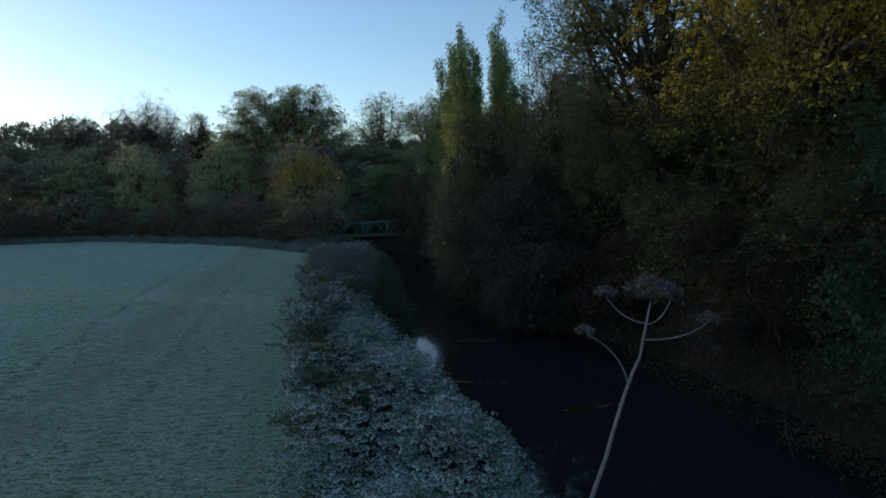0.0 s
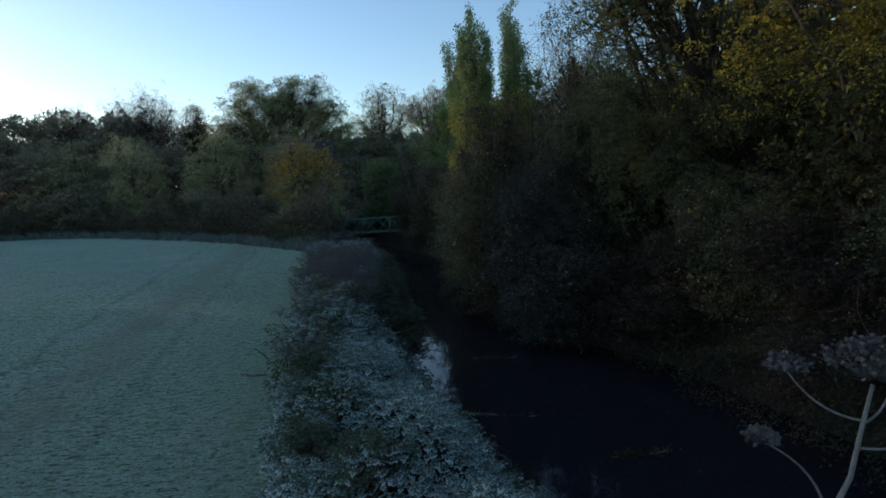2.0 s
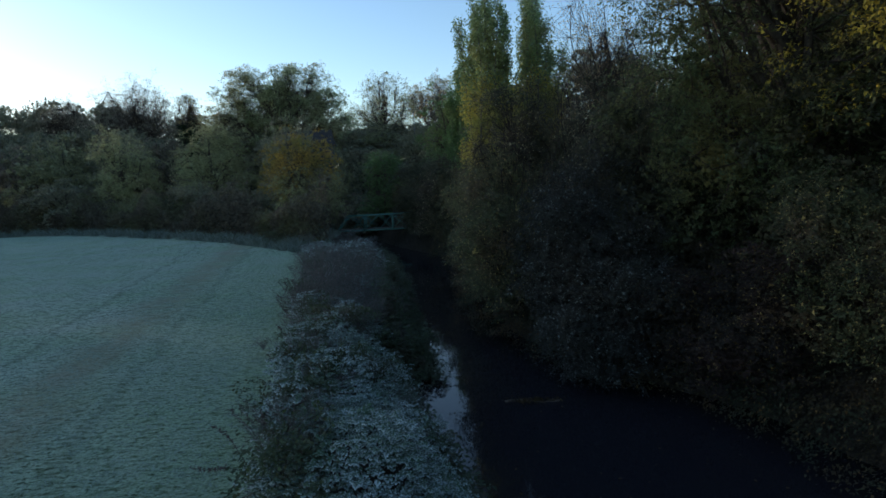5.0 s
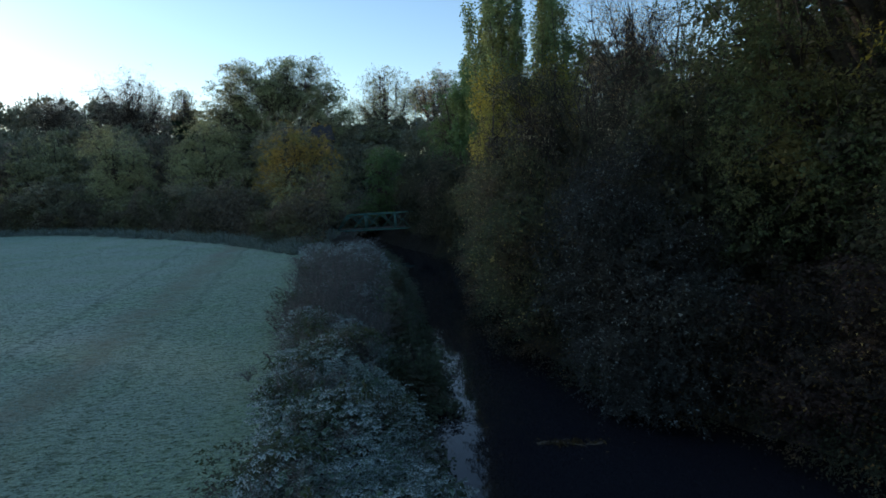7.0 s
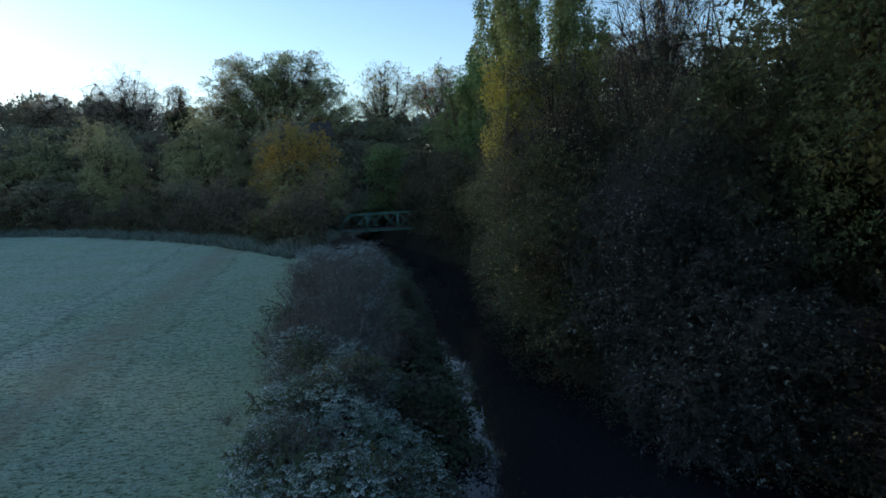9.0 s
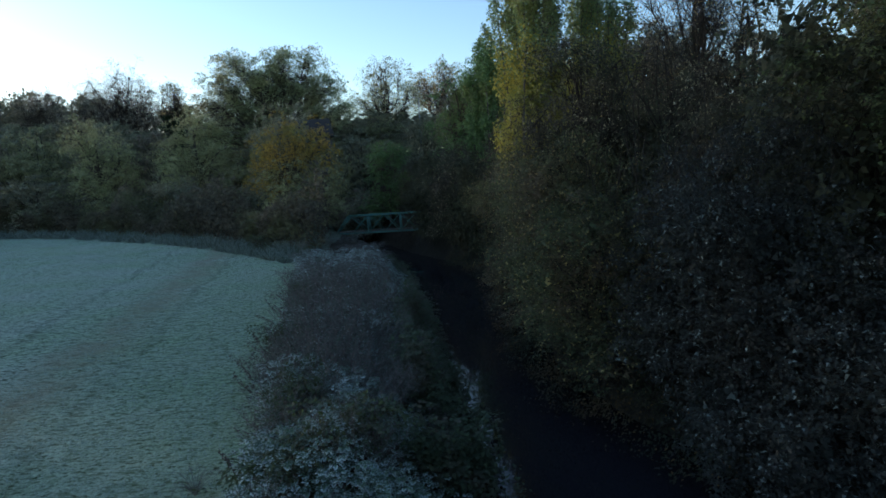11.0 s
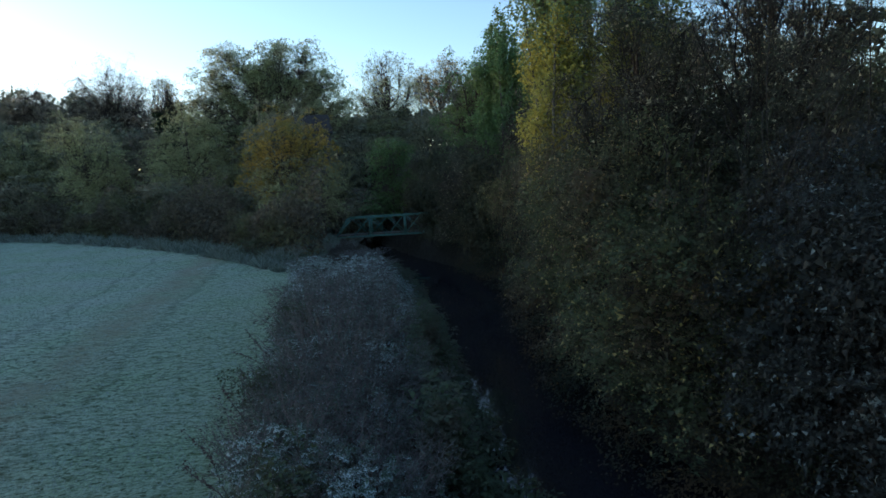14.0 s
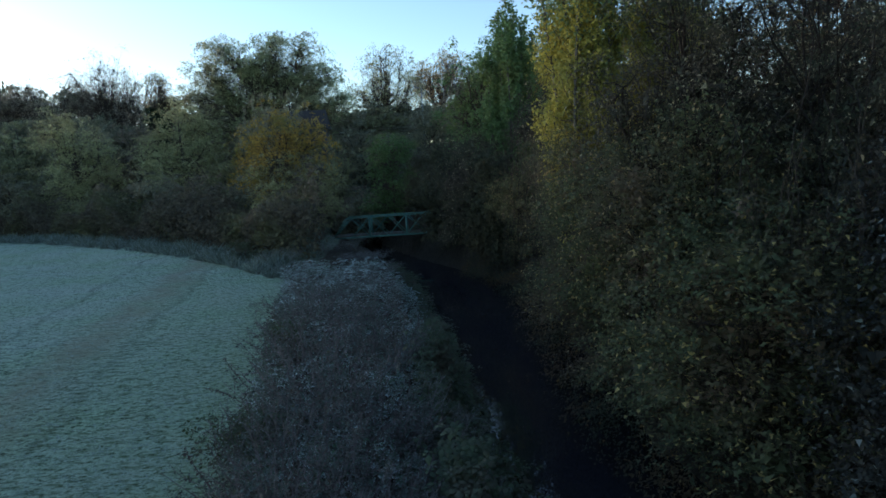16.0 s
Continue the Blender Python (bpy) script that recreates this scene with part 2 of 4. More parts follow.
UMBEL = bark_mat("dry_umbel", (0.06, 0.054, 0.050), (0.16, 0.145, 0.138), 30.0)
RENDERWALL = bark_mat("dull_house_wall", (0.06, 0.052, 0.048), (0.11, 0.095, 0.085), 1.0)
SLATE = bark_mat("roof_tile_brown", (0.025, 0.02, 0.018), (0.06, 0.05, 0.043), 2.0)
WHITE = bark_mat("weathered_window_paint", (0.15, 0.155, 0.16), (0.24, 0.245, 0.25), 2.0)
GLASS, nt, b = mat("window_glass", 0.05, 0.6)
nt.links.new(ramp(nt, noise_at(nt, 1.0), [(0.3, (0.02, 0.022, 0.025)), (0.7, (0.05, 0.055, 0.06))]), b.inputs["Base Color"])

# ---------------------------------------------------------------- mesh helpers


def mesh_from(name, verts, faces, material, smooth=False):
    """A mesh from arrays; faces all have the same number of corners."""
    verts, faces = np.asarray(verts, np.float32), np.asarray(faces, np.int32)
    me = bpy.data.meshes.new(name)
    k = faces.shape[1]
    me.vertices.add(len(verts))
    me.vertices.foreach_set("co", verts.ravel())
    me.loops.add(faces.size)
    me.loops.foreach_set("vertex_index", faces.ravel())
    me.polygons.add(len(faces))
    me.polygons.foreach_set("loop_start", np.arange(len(faces), dtype=np.int32) * k)
    me.update(calc_edges=True)
    if smooth:
        me.polygons.foreach_set("use_smooth", np.ones(len(faces), bool))
    me.materials.append(material)
    return me


def part(name, data, parent, label=""):
    ob = new(name, data)
    ob.parent = parent
    return tagged(ob, label)


def thing(name, at, label, category, group="", kind="", data=None, turn=0.0):
    ob = new(name, data)
    ob.location, ob.rotation_euler[2] = at, turn
    return tagged(ob, label, category, group, kind)


def unit(v):
    return v / np.maximum(np.linalg.norm(v, axis=-1, keepdims=True), 1e-9)


def tubes(paths, sides=5):
    """Tapered tubes: paths is a list of (points, radii). Returns verts and quads."""
    V, Q, n = [], [], 0
    a = np.arange(sides) * 2 * np.pi / sides
    for pts, rad in paths:
        pts, rad = np.asarray(pts, float), np.asarray(rad, float)
        d = unit(np.gradient(pts, axis=0))
        ref = np.where(np.abs(d[:, 2:3]) > 0.9, [[1.0, 0, 0]], [[0, 0, 1.0]])
        u = unit(np.cross(d, ref))
        w = np.cross(d, u)
        ring = pts[:, None] + rad[:, None, None] * (np.cos(a)[None, :, None] * u[:, None] + np.sin(a)[None, :, None] * w[:, None])
        V.append(ring.reshape(-1, 3))
        i = np.arange(len(pts) - 1)[:, None] * sides + n
        j = np.arange(sides)[None]
        k = (j + 1) % sides
        Q.append(np.stack([i + j, i + k, i + k + sides, i + j + sides], -1).reshape(-1, 4))
        n += len(pts) * sides
    return np.concatenate(V), np.concatenate(Q)


def bend(a, b, steps, rng, sag=0.0, wander=0.06):
    """Points from a to b on a slightly wandering arc."""
    a, b = np.asarray(a, float), np.asarray(b, float)
    t = np.linspace(0, 1, steps)[:, None]
    size = np.linalg.norm(b - a)
    off = rng.normal(0, wander * size, 3) * np.sin(np.pi * t)
    off2 = rng.normal(0, wander * size * 0.5, 3) * np.sin(2 * np.pi * t)
    return a + (b - a) * t + off + off2 + np.array([0, 0, -sag * size]) * np.sin(np.pi * t)


def leaves(rng, at, size, droop=0.35, narrow=0.55, along=None, simple=False):
    """One folded four-cornered leaf at each place; along: the ways of the sprays that they grow on."""
    n = len(at)
    if along is None:
        d = unit(rng.normal(0, 1, (n, 3)) + np.array([0, 0, -droop]))
        s = unit(np.cross(d, unit(rng.normal(0, 1, (n, 3)))))
    else:
        d = unit(along + rng.normal(0, 0.55, (n, 3)) + np.array([0, 0, -droop]))
        s = unit(np.cross(d, unit(rng.normal(0, 0.42, (n, 3)) + np.array([0, 0, 1.0]))))
    up = np.cross(s, d)
    L = size * rng.uniform(0.6, 1.35, (n, 1))
    W = L * narrow * rng.uniform(0.75, 1.2, (n, 1))
    if simple:
        return np.stack([at + s * W * 0.5, at - s * W * 0.5, at + d * L], 1).reshape(-1, 3), np.arange(3 * n).reshape(n, 3)
    v = np.stack([at, at + d * L * 0.45 + s * W * 0.5 + up * L * 0.1, at + d * L, at + d * L * 0.45 - s * W * 0.5 + up * L * 0.1], 1)
    return v.reshape(-1, 3), np.arange(4 * n).reshape(n, 4)


def wobble(rng, d, k=3):
    """A smooth uneven factor over directions."""
    out = np.zeros(len(d))
    for i in range(k):
        w = rng.normal(0, 2.2 + i * 1.5, 3)
        out += np.sin(d @ w + rng.uniform(0, 6.3)) / (i + 1.5)
    return out


def crown_clumps(rng, lobes, count, shell=3.0, rough=0.16, knot=0.5):
    """Clump centres in rounded boughs over a set of lobes (x, y, z, rx, ry, rz); also their lobes and the ways that they face."""
    lobes = np.asarray(lobes, float)
    w = lobes[:, 3] * lobes[:, 4] + lobes[:, 3] * lobes[:, 5]
    n_knot = int(np.clip(5.0 * w.sum() / (knot * knot), 10, count / 3))
    at = rng.choice(len(lobes), n_knot, p=w / w.sum())
    d = unit(rng.normal(0, 1, (n_knot, 3)))
    r = rng.beta(shell, 1.2, n_knot) * (1 + rough * wobble(rng, d + at[:, None] * 1.7))
    bough = lobes[at, :3] + d * r[:, None] * lobes[at, 3:]
    size = knot * rng.uniform(0.55, 1.35, n_knot)
    which = rng.choice(n_knot, count, p=size ** 2 / (size ** 2).sum())
    e = unit(unit(rng.normal(0, 1, (count, 3))) + 0.55 * d[which] + (0, 0, 0.55))
    k = size[which] * rng.beta(3.2, 1.0, count)
    return bough[which] + e * k[:, None] * (1.0, 1.0, 0.72), at[which], e


def tree_parts(rng, height, trunk_r, lobes, n_leaf, leaf, clump, spread, lean=(0, 0), twig_share=0.5, shell=3.0, fork=0.25, sides=5, twig_r=0.012, hang=0.25, rough=0.12, simple=False, knot=0.5, core=0):
    """Trunk with limbs and twigs, and the leaves of the crown, as arrays."""
    lobes = np.asarray(lobes, float)
    n_clump = max(8, int(n_leaf / clump))
    c, pick, out = crown_clumps(rng, lobes, n_clump, shell, rough, knot)
    c[:, 2] = np.maximum(c[:, 2], 0.15)
    top = np.array([lean[0], lean[1], height])
    spine = bend((0, 0, -0.3), top, 9, rng, 0, 0.02)
    paths, twigs = [(spine, np.linspace(trunk_r, trunk_r * 0.15, 9) * np.r_[1.35, 1.0, np.ones(7)])], []
    limbs = []
    for i, lo in enumerate(lobes):
        k = np.clip(fork + 0.55 * max(lo[2] - height * 0.45, 0) / height, 0.08, 0.8) * 8
        k0 = int(k)
        base = spine[k0] + (spine[min(k0 + 1, 8)] - spine[k0]) * (k - k0)
        r0 = trunk_r * (0.6 - 0.4 * k / 8)
        limb = bend(base, lo[:3] + (0, 0, 0.35 * lo[5]), 6, rng, 0.06, 0.06)
        paths.append((limb, np.linspace(r0, r0 * 0.25, 6)))
        limbs.append((limb, r0))
    m = rng.random(n_clump) < twig_share
    for p, l in zip(c[m], pick[m]):
        limb, r0 = limbs[l]
        k = rng.integers(2, 6)
        tw = bend(limb[k], p, 4, rng, 0.05, 0.08)
        r = min(r0 * 0.3, 4.0 * twig_r)
        twigs.append((tw, np.array([r, r * 0.6, r * 0.35, twig_r * 0.5])))
    wood = tubes(paths, sides)
    if twigs:
        tv, tq = tubes(twigs, 3)
        wood = np.concatenate([wood[0], tv]), np.concatenate([wood[1], tq + len(wood[0])])
    per = rng.poisson(clump, n_clump)
    way = unit(out * (1.0, 1.0, 0.5) + rng.normal(0, 0.45, c.shape) + (0, 0, -hang))
    span = spread * rng.uniform(2.0, 4.4, (n_clump, 1))
    s = rng.uniform(-0.6, 0.5, (per.sum(), 1))
    wide = spread * 0.42 * (1.15 - np.abs(s))
    along = np.repeat(way, per, 0)
    at = np.repeat(c, per, 0) + along * s * np.repeat(span, per, 0) + rng.normal(0, 1, (per.sum(), 3)) * wide * (1, 1, 0.6) + (0, 0, -0.25) * (s + 0.6) ** 2 * np.repeat(span, per, 0)
    fol = leaves(rng, at, leaf, 0.3, 0.7 if simple else 0.62, along, simple)
    if core:
        # old leaves in the heart of the crown
        q = rng.choice(len(lobes), core)
        heart = lobes[q, :3] + unit(rng.normal(0, 1, (core, 3))) * lobes[q, 3:] * rng.uniform(0.05, 0.55, (core, 1))
        heart[:, 2] = np.maximum(heart[:, 2], 0.1)
        cv, cf = leaves(rng, heart, leaf * 2.0, 0.3, 0.8, None, simple)
        fol = np.concatenate([fol[0], cv]), np.concatenate([fol[1], cf + len(fol[0])])
    return wood, fol


def plant_tree(name, at, label, category, wood, foliage, bark, leaf_m, group="", turn=0.0, kind="", leaf_name="crown"):
    ob = thing(name, at, label, category, group, kind, None, turn)
    if leaf_name == "foliage":
        tagged(part("stem_tangle", mesh_from("stem_tangle", *wood, bark, True), ob), "tangle of thin stems", kind="stuff")
    else:
        part("trunk", mesh_from("trunk", *wood, bark, True), ob)
    part(leaf_name, mesh_from(leaf_name, *foliage, leaf_m), ob)
    return ob


# ---------------------------------------------------------------- the lie of the land
EDGE_Y = [-60, -10, 0, 6.3, 8.7, 11.8, 16.6, 20.4, 25, 31.2, 38.7, 41.5]
EDGE_X = [1.5, -1.0, -1.9, -2.6, -3.1, -3.8, -4.7, -5.3, -6.3, -7.5, -8.9, -9.9]
FAR_X = [-130, -122, -110, -90, -70, -54, -48.6, -36.5, -27.1, -19.7, -13.8, -9.9]
FAR_Y = [-400, -60, 20, 60, 73, 74, 73.5, 66.8, 59.6, 52.9, 46.8, 41.5]
WL_Y = [-60, 0, 6, 9.5, 12.2, 16.7, 20.7, 26, 29, 34, 40, 45.7, 49.7, 54, 60, 75, 130]
WL_X = [5.0, 2.6, 2.0, 1.2, 0.3, -1.1, -1.7, -2.0, -2.1, -2.5, -3.1, -3.9, -5.2, -7.6, -10, -14, -30]
WR_Y = [-60, 0, 6, 11, 17, 20.5, 24, 27, 34, 40, 45, 48.7, 54, 60, 75, 130]
WR_X = [11, 8.6, 7.3, 6.6, 5.2, 2.5, 1.0, 0.55, 0.7, 0.9, -0.7, -2.0, -4.0, -6, -10, -26]
WATER_Z = -1.38


def smooth(a, b, x):
    t = np.clip((np.asarray(x, float) - a) / (b - a), 0, 1)
    return t * t * (3 - 2 * t)


def edge_gap(x, y):
    """How far a place lies outside the lawn, about; below zero on it."""
    side = x - np.interp(y, EDGE_Y, EDGE_X)
    far = (y - np.interp(x, FAR_X, FAR_Y)) * 0.75
    return np.where(y < 41.5, np.maximum(side, np.where(x < -9.9, far, -1e3)), np.where(x < -9.9, far, (y - 41.5) * 0.75 + (x + 9.9) * 0.6))


def land(x, y):
    x, y = np.asarray(x, float), np.asarray(y, float)
    wl, wr = np.interp(y, WL_Y, WL_X), np.interp(y, WR_Y, WR_X)
    gap = edge_gap(x, y)
    base = 0.05 * np.sin(x * 0.21 + 1.0) * np.sin(y * 0.17) + 7.0 * smooth(5, 40, np.where(y > 45, gap, 0)) + 6.0 * smooth(25, 90, x)
    rough = 0.06 * (np.sin(x * 2.3 + y * 1.1) + np.sin(y * 2.9 - x * 1.7)) * smooth(0.1, 0.6, gap)
    left = base + rough + 0.12 * smooth(0.0, 0.8, gap) - 1.75 * smooth(2.2, -0.1, wl - x)
    right = base + rough + 0.45 * smooth(0, 3.0, x - wr) - 1.95 * smooth(2.0, -0.1, x - wr)
    z = np.where(x < 0.5 * (wl + wr), left, right)
    inside = np.minimum(x - wl, wr - x)
    return np.where(inside > 0, np.minimum(z, -1.45 - 0.5 * smooth(0, 1.0, inside)), z)


gx = np.concatenate([[-900, -500, -300, -200, -140], np.arange(-110, -30, 3.0), np.arange(-30, -14, 0.8), np.arange(-14, 8, 0.2), np.arange(8, 30, 1.0), np.arange(30, 110, 5), [140, 220, 400, 900]])
gy = np.concatenate([[-900, -400, -150, -80], np.arange(-60, 0, 4.0), np.arange(0, 52, 0.2), np.arange(52, 120, 1.5), np.arange(120, 200, 8), [260, 400, 900]])
GX, GY = np.meshgrid(gx, gy)
GZ = land(GX, GY)
nx, ny = len(gx), len(gy)
idx = np.arange(nx * ny).reshape(ny, nx)
quads = np.stack([idx[:-1, :-1], idx[:-1, 1:], idx[1:, 1:], idx[1:, :-1]], -1).reshape(-1, 4)
ground_mesh = mesh_from("ground", np.stack([GX, GY, GZ], -1).reshape(-1, 3), quads, GROUND, True)
att = ground_mesh.attributes.new("bare_earth", "FLOAT", "POINT")
att.data.foreach_set("value", (smooth(0.0, 0.7, edge_gap(GX, GY)) * np.where((GY > 42) & (GX < -8.5), 0.7, 1.0)).astype(np.float32).ravel())
att = ground_mesh.attributes.new("green_verge", "FLOAT", "POINT")
att.data.foreach_set("value", (np.maximum(np.exp(-((edge_gap(GX, GY) + 0.35) / 0.55) ** 2) * 0.8, 0.5 * smooth(-6.5, -0.3, edge_gap(GX, GY))) * smooth(46, 34, GY)).astype(np.float32).ravel())
tagged(new("ground", ground_mesh), "flat frosted meadow with a worn track beside a river", "ground", kind="structure")

wy = np.concatenate([np.arange(-60, 130, 2.0)])
wv = np.concatenate([np.stack([np.interp(wy, WL_Y, WL_X) - 1.2, wy, 0 * wy + WATER_Z], -1), np.stack([np.interp(wy, WR_Y, WR_X) + 1.2, wy, 0 * wy + WATER_Z], -1)])
k = np.arange(len(wy) - 1)
water_mesh = mesh_from("water", wv, np.stack([k, k + len(wy), k + len(wy) + 1, k + 1], -1), WATER, True)
tagged(new("water", water_mesh), "dark still river water under overhanging trees", "water", kind="structure")

# ---------------------------------------------------------------- trees of the far bank


def lobed(rng, n, radius, low, high, rz=None, tilt=(0, 0)):
    """A crown of n lobes round an axis, between two heights."""
    out = [(0, 0, (low + high) / 2, radius * 0.7, radius * 0.7, (high - low) * 0.46)]
    for i in range(n):
        a = i * 2.4 + rng.uniform(-0.4, 0.4)
        h = low + (high - low) * rng.uniform(0.12, 0.86)
        k = math.sin(math.pi * min(1, max(0.12, (h - low) / (high - low)))) ** 0.5
        d = radius * 0.62 * k
        s = radius * rng.uniform(0.36, 0.52)
        out.append((d * math.cos(a) + tilt[0] * (h - low), d * math.sin(a) + tilt[1] * (h - low), h, s, s, s * (rz or rng.uniform(0.8, 1.2))))
    return out


def zl(x, y):
    return float(land(x, y))


def broad_tree(seed, name, x, y, label, leaf_m, radius, low, high, n_leaf, leaf=0.13, bark=BARK, clump=26, spread=0.28, lobes_n=14, group="", twig=0.5, trunk_r=0.25, tilt=(0, 0), shell=3.0, category="tree", twig_r=0.012, top=0.0, rough=0.12, lobes_at=None, simple=False, low_m=None, low_z=0.0, knot=0.5, core=0):
    rng = np.random.default_rng(seed)
    if top:
        high = (top - zl(x, y)) * 0.98
    lobes = lobes_at or lobed(rng, lobes_n, radius, low, high, tilt=tilt)
    wood, fol = tree_parts(rng, high * 0.86, trunk_r, lobes, n_leaf, leaf, clump, spread, (tilt[0] * high * 0.5, tilt[1] * high * 0.5), twig, shell, twig_r=twig_r, rough=rough, simple=simple, knot=knot, core=core)
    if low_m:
        # the lower crown gets a darker, greener leaf material
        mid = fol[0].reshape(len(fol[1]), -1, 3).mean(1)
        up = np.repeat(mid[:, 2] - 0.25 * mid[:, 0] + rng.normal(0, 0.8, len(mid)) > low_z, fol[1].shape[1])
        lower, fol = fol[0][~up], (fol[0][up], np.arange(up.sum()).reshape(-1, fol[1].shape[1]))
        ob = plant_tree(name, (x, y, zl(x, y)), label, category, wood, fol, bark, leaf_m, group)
        part("lower_crown", mesh_from("lower_crown", lower, np.arange(len(lower)).reshape(-1, fol[1].shape[1]), low_m), ob, "darker, greener lower leaves")
        return ob
    return plant_tree(name, (x, y, zl(x, y)), label, category, wood, fol, bark, leaf_m, group)


def poplar(seed, x, y, label, leaf_m, height, radius, n_leaf, leaf=0.10, low=1.2, turned=0.0):
    """A narrow tree of upswept branches."""
    rng = np.random.default_rng(seed)
    paths, at = [], []
    plumes = 11
    for k in range(plumes):
        a = k * 2.4 + rng.uniform(-0.3, 0.3)
        d = 0.0 if k == 0 else radius * (rng.uniform(0.12, 0.3) if k < 5 else rng.uniform(0.4, 0.68))
        top = height * (1.0 if k == 0 else rng.uniform(0.84, 0.97) if k < 5 else rng.uniform(0.66, 0.9))
        foot = low * 0.5 if k == 0 else height * rng.uniform(0.06, 0.25)
        spine = bend((0.3 * d * math.cos(a), 0.3 * d * math.sin(a), foot - 0.6 if k == 0 else foot), (d * math.cos(a), d * math.sin(a), top), 9, rng, 0, 0.012)
        paths.append((spine, np.linspace(0.2 if k == 0 else 0.07, 0.012, 9)))
        own = radius * (0.5 if k == 0 else 0.48)
        n_b = int((top - foot) * 5)
        for i in range(n_b):
            f = (i + rng.random()) / n_b
            s = f * 7.99
            base = spine[int(s)] + (spine[int(s) + 1] - spine[int(s)]) * (s - int(s))
            b = rng.uniform(0, 6.283)
            env = own * min(1, 0.45 + 2.2 * f) * (1.05 - f) ** 0.6 * rng.uniform(0.5, 1.25)
            tip = base + np.array([env * math.cos(b), env * math.sin(b), rng.uniform(0.5, 1.3) * (1.1 - 0.6 * f)])
            br = bend(base, tip, 4, rng, 0.10, 0.03)
            paths.append((br, np.linspace(0.018, 0.004, 4)))
            m = max(1, int(n_leaf / plumes / n_b * rng.uniform(0.5, 1.5)))
            q = rng.beta(1.8, 1.1, m)[:, None] * 3
            j = np.clip(q.astype(int), 0, 2)[:, 0]
            at.append(br[j] + (br[j + 1] - br[j]) * (q - j[:, None]) + rng.normal(0, 1, (m, 3)) * (0.11, 0.11, 0.2))
    at = np.concatenate(at)
    high = at[:, 2] + rng.normal(0, 0.9, len(at)) > height * turned
    ob = plant_tree("poplar_tree", (x, y, zl(x, y)), label, "tree", tubes(paths, 4), leaves(rng, at[high], leaf, 0.2, 0.95, None, True), BARK_PALE, leaf_m, "poplars by the river")
    if turned > 0.05:
        part("lower_crown", mesh_from("lower_crown", *leaves(rng, at[~high], leaf, 0.2, 0.95, None, True), L_POPLAR_Y), ob, "yellowed lower leaves")
    return ob


ALDER = [(-3.3, -0.5, 8.6, 1.7, 1.7, 1.7), (-3.4, 0.5, 11.0, 1.8, 1.8, 1.7), (-2.8, 0.0, 6.0, 1.4, 1.6, 1.5), (-3.2, 0.0, 13.4, 1.8, 1.8, 1.7), (-2.4, -0.8, 3.8, 1.3, 1.5, 1.3)]
broad_tree(11, "alder_tree", 8.6, 20.2, "tall green alder with thick drooping foliage over the river bank", L_ALDER, 4.5, 1.4, 16.0, 165000, 0.070, trunk_r=0.3, spread=0.19, clump=26, twig=0.06, shell=3.6, knot=0.7, core=6500, simple=True, lobes_at=lobed(np.random.default_rng(11), 22, 4.5, 1.4, 16.0) + ALDER + ALDER + ALDER)
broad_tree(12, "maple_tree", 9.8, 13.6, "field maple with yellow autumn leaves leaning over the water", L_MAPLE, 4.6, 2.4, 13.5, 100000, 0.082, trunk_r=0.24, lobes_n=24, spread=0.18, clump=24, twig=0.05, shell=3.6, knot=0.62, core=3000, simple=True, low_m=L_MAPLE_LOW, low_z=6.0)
broad_tree(13, "holly_bush", 8.5, 8.4, "dense dark green evergreen bush on the river bank", L_HOLLY, 2.4, -0.7, 5.2, 32000, 0.072, lobes_n=12, trunk_r=0.12, spread=0.16, twig=0.1, category="bush", knot=0.5, core=1500)
broad_tree(14, "hazel_tree", 2.3, 28.4, "brown half-bare hazel with tangled stems over the river", L_HAZEL, 2.0, 0.6, 8.0, 40000, 0.058, STEM_DARK, 22, 0.18, 16, simple=True, twig=0.4, knot=0.5, core=1200, trunk_r=0.14)
broad_tree(15, "hazel_tree", 6.8, 30.0, "brown half-bare hazel with tangled stems behind the bank bushes", L_HAZEL, 3.0, 0.6, 6.2, 36000, 0.06, STEM_DARK, 22, 0.18, 16, simple=True, twig=0.4, knot=0.5, core=1200, trunk_r=0.15)
broad_tree(16, "ash_tree", 7.2, 32.0, "thin bare-topped ash with few small leaves", L_RUSSET, 3.0, 5.5, 12.0, 5200, 0.075, BARK, 7, 0.30, 16, twig=1.0, trunk_r=0.12, shell=2.0, twig_r=0.008)
broad_tree(17, "ash_tree", 10.8, 35.0, "thin bare-topped ash with sparse brown leaves", L_RUSSET, 3.6, 5.5, 13.0, 2600, 0.085, BARK, 7, 0.32, 18, twig=1.0, trunk_r=0.14, shell=2.0, twig_r=0.008)
broad_tree(18, "hazel_tree", 4.2, 27.4, "bare upright hazel stems with a few last leaves", L_HAZEL, 2.6, 3.4, 8.4, 2300, 0.055, STEM_DARK, 9, 0.26, 14, twig=0.6, trunk_r=0.055, shell=2.0, twig_r=0.006)
broad_tree(19, "hazel_tree", 5.4, 31.6, "bare upright hazel stems with a few pale leaves", L_HAZEL, 2.8, 3.4, 8.6, 4600, 0.06, STEM_DARK, 10, 0.26, 18, twig=0.6, trunk_r=0.055, shell=2.0, twig_r=0.006)
poplar(21, 2.0, 34.6, "tall narrow poplar with green leaves turning yellow", L_POPLAR, 14.0, 2.25, 60000, 0.09, turned=0.64)
poplar(22, 4.6, 35.2, "tall narrow poplar with yellowing leaves behind brown shrubs", L_POPLAR, 14.0, 2.5, 50000, 0.09, turned=0.60)
poplar(24, 1.9, 48.9, "distant narrow poplar in green leaf", L_GREEN, 11.4, 2.4, 26000, 0.14)
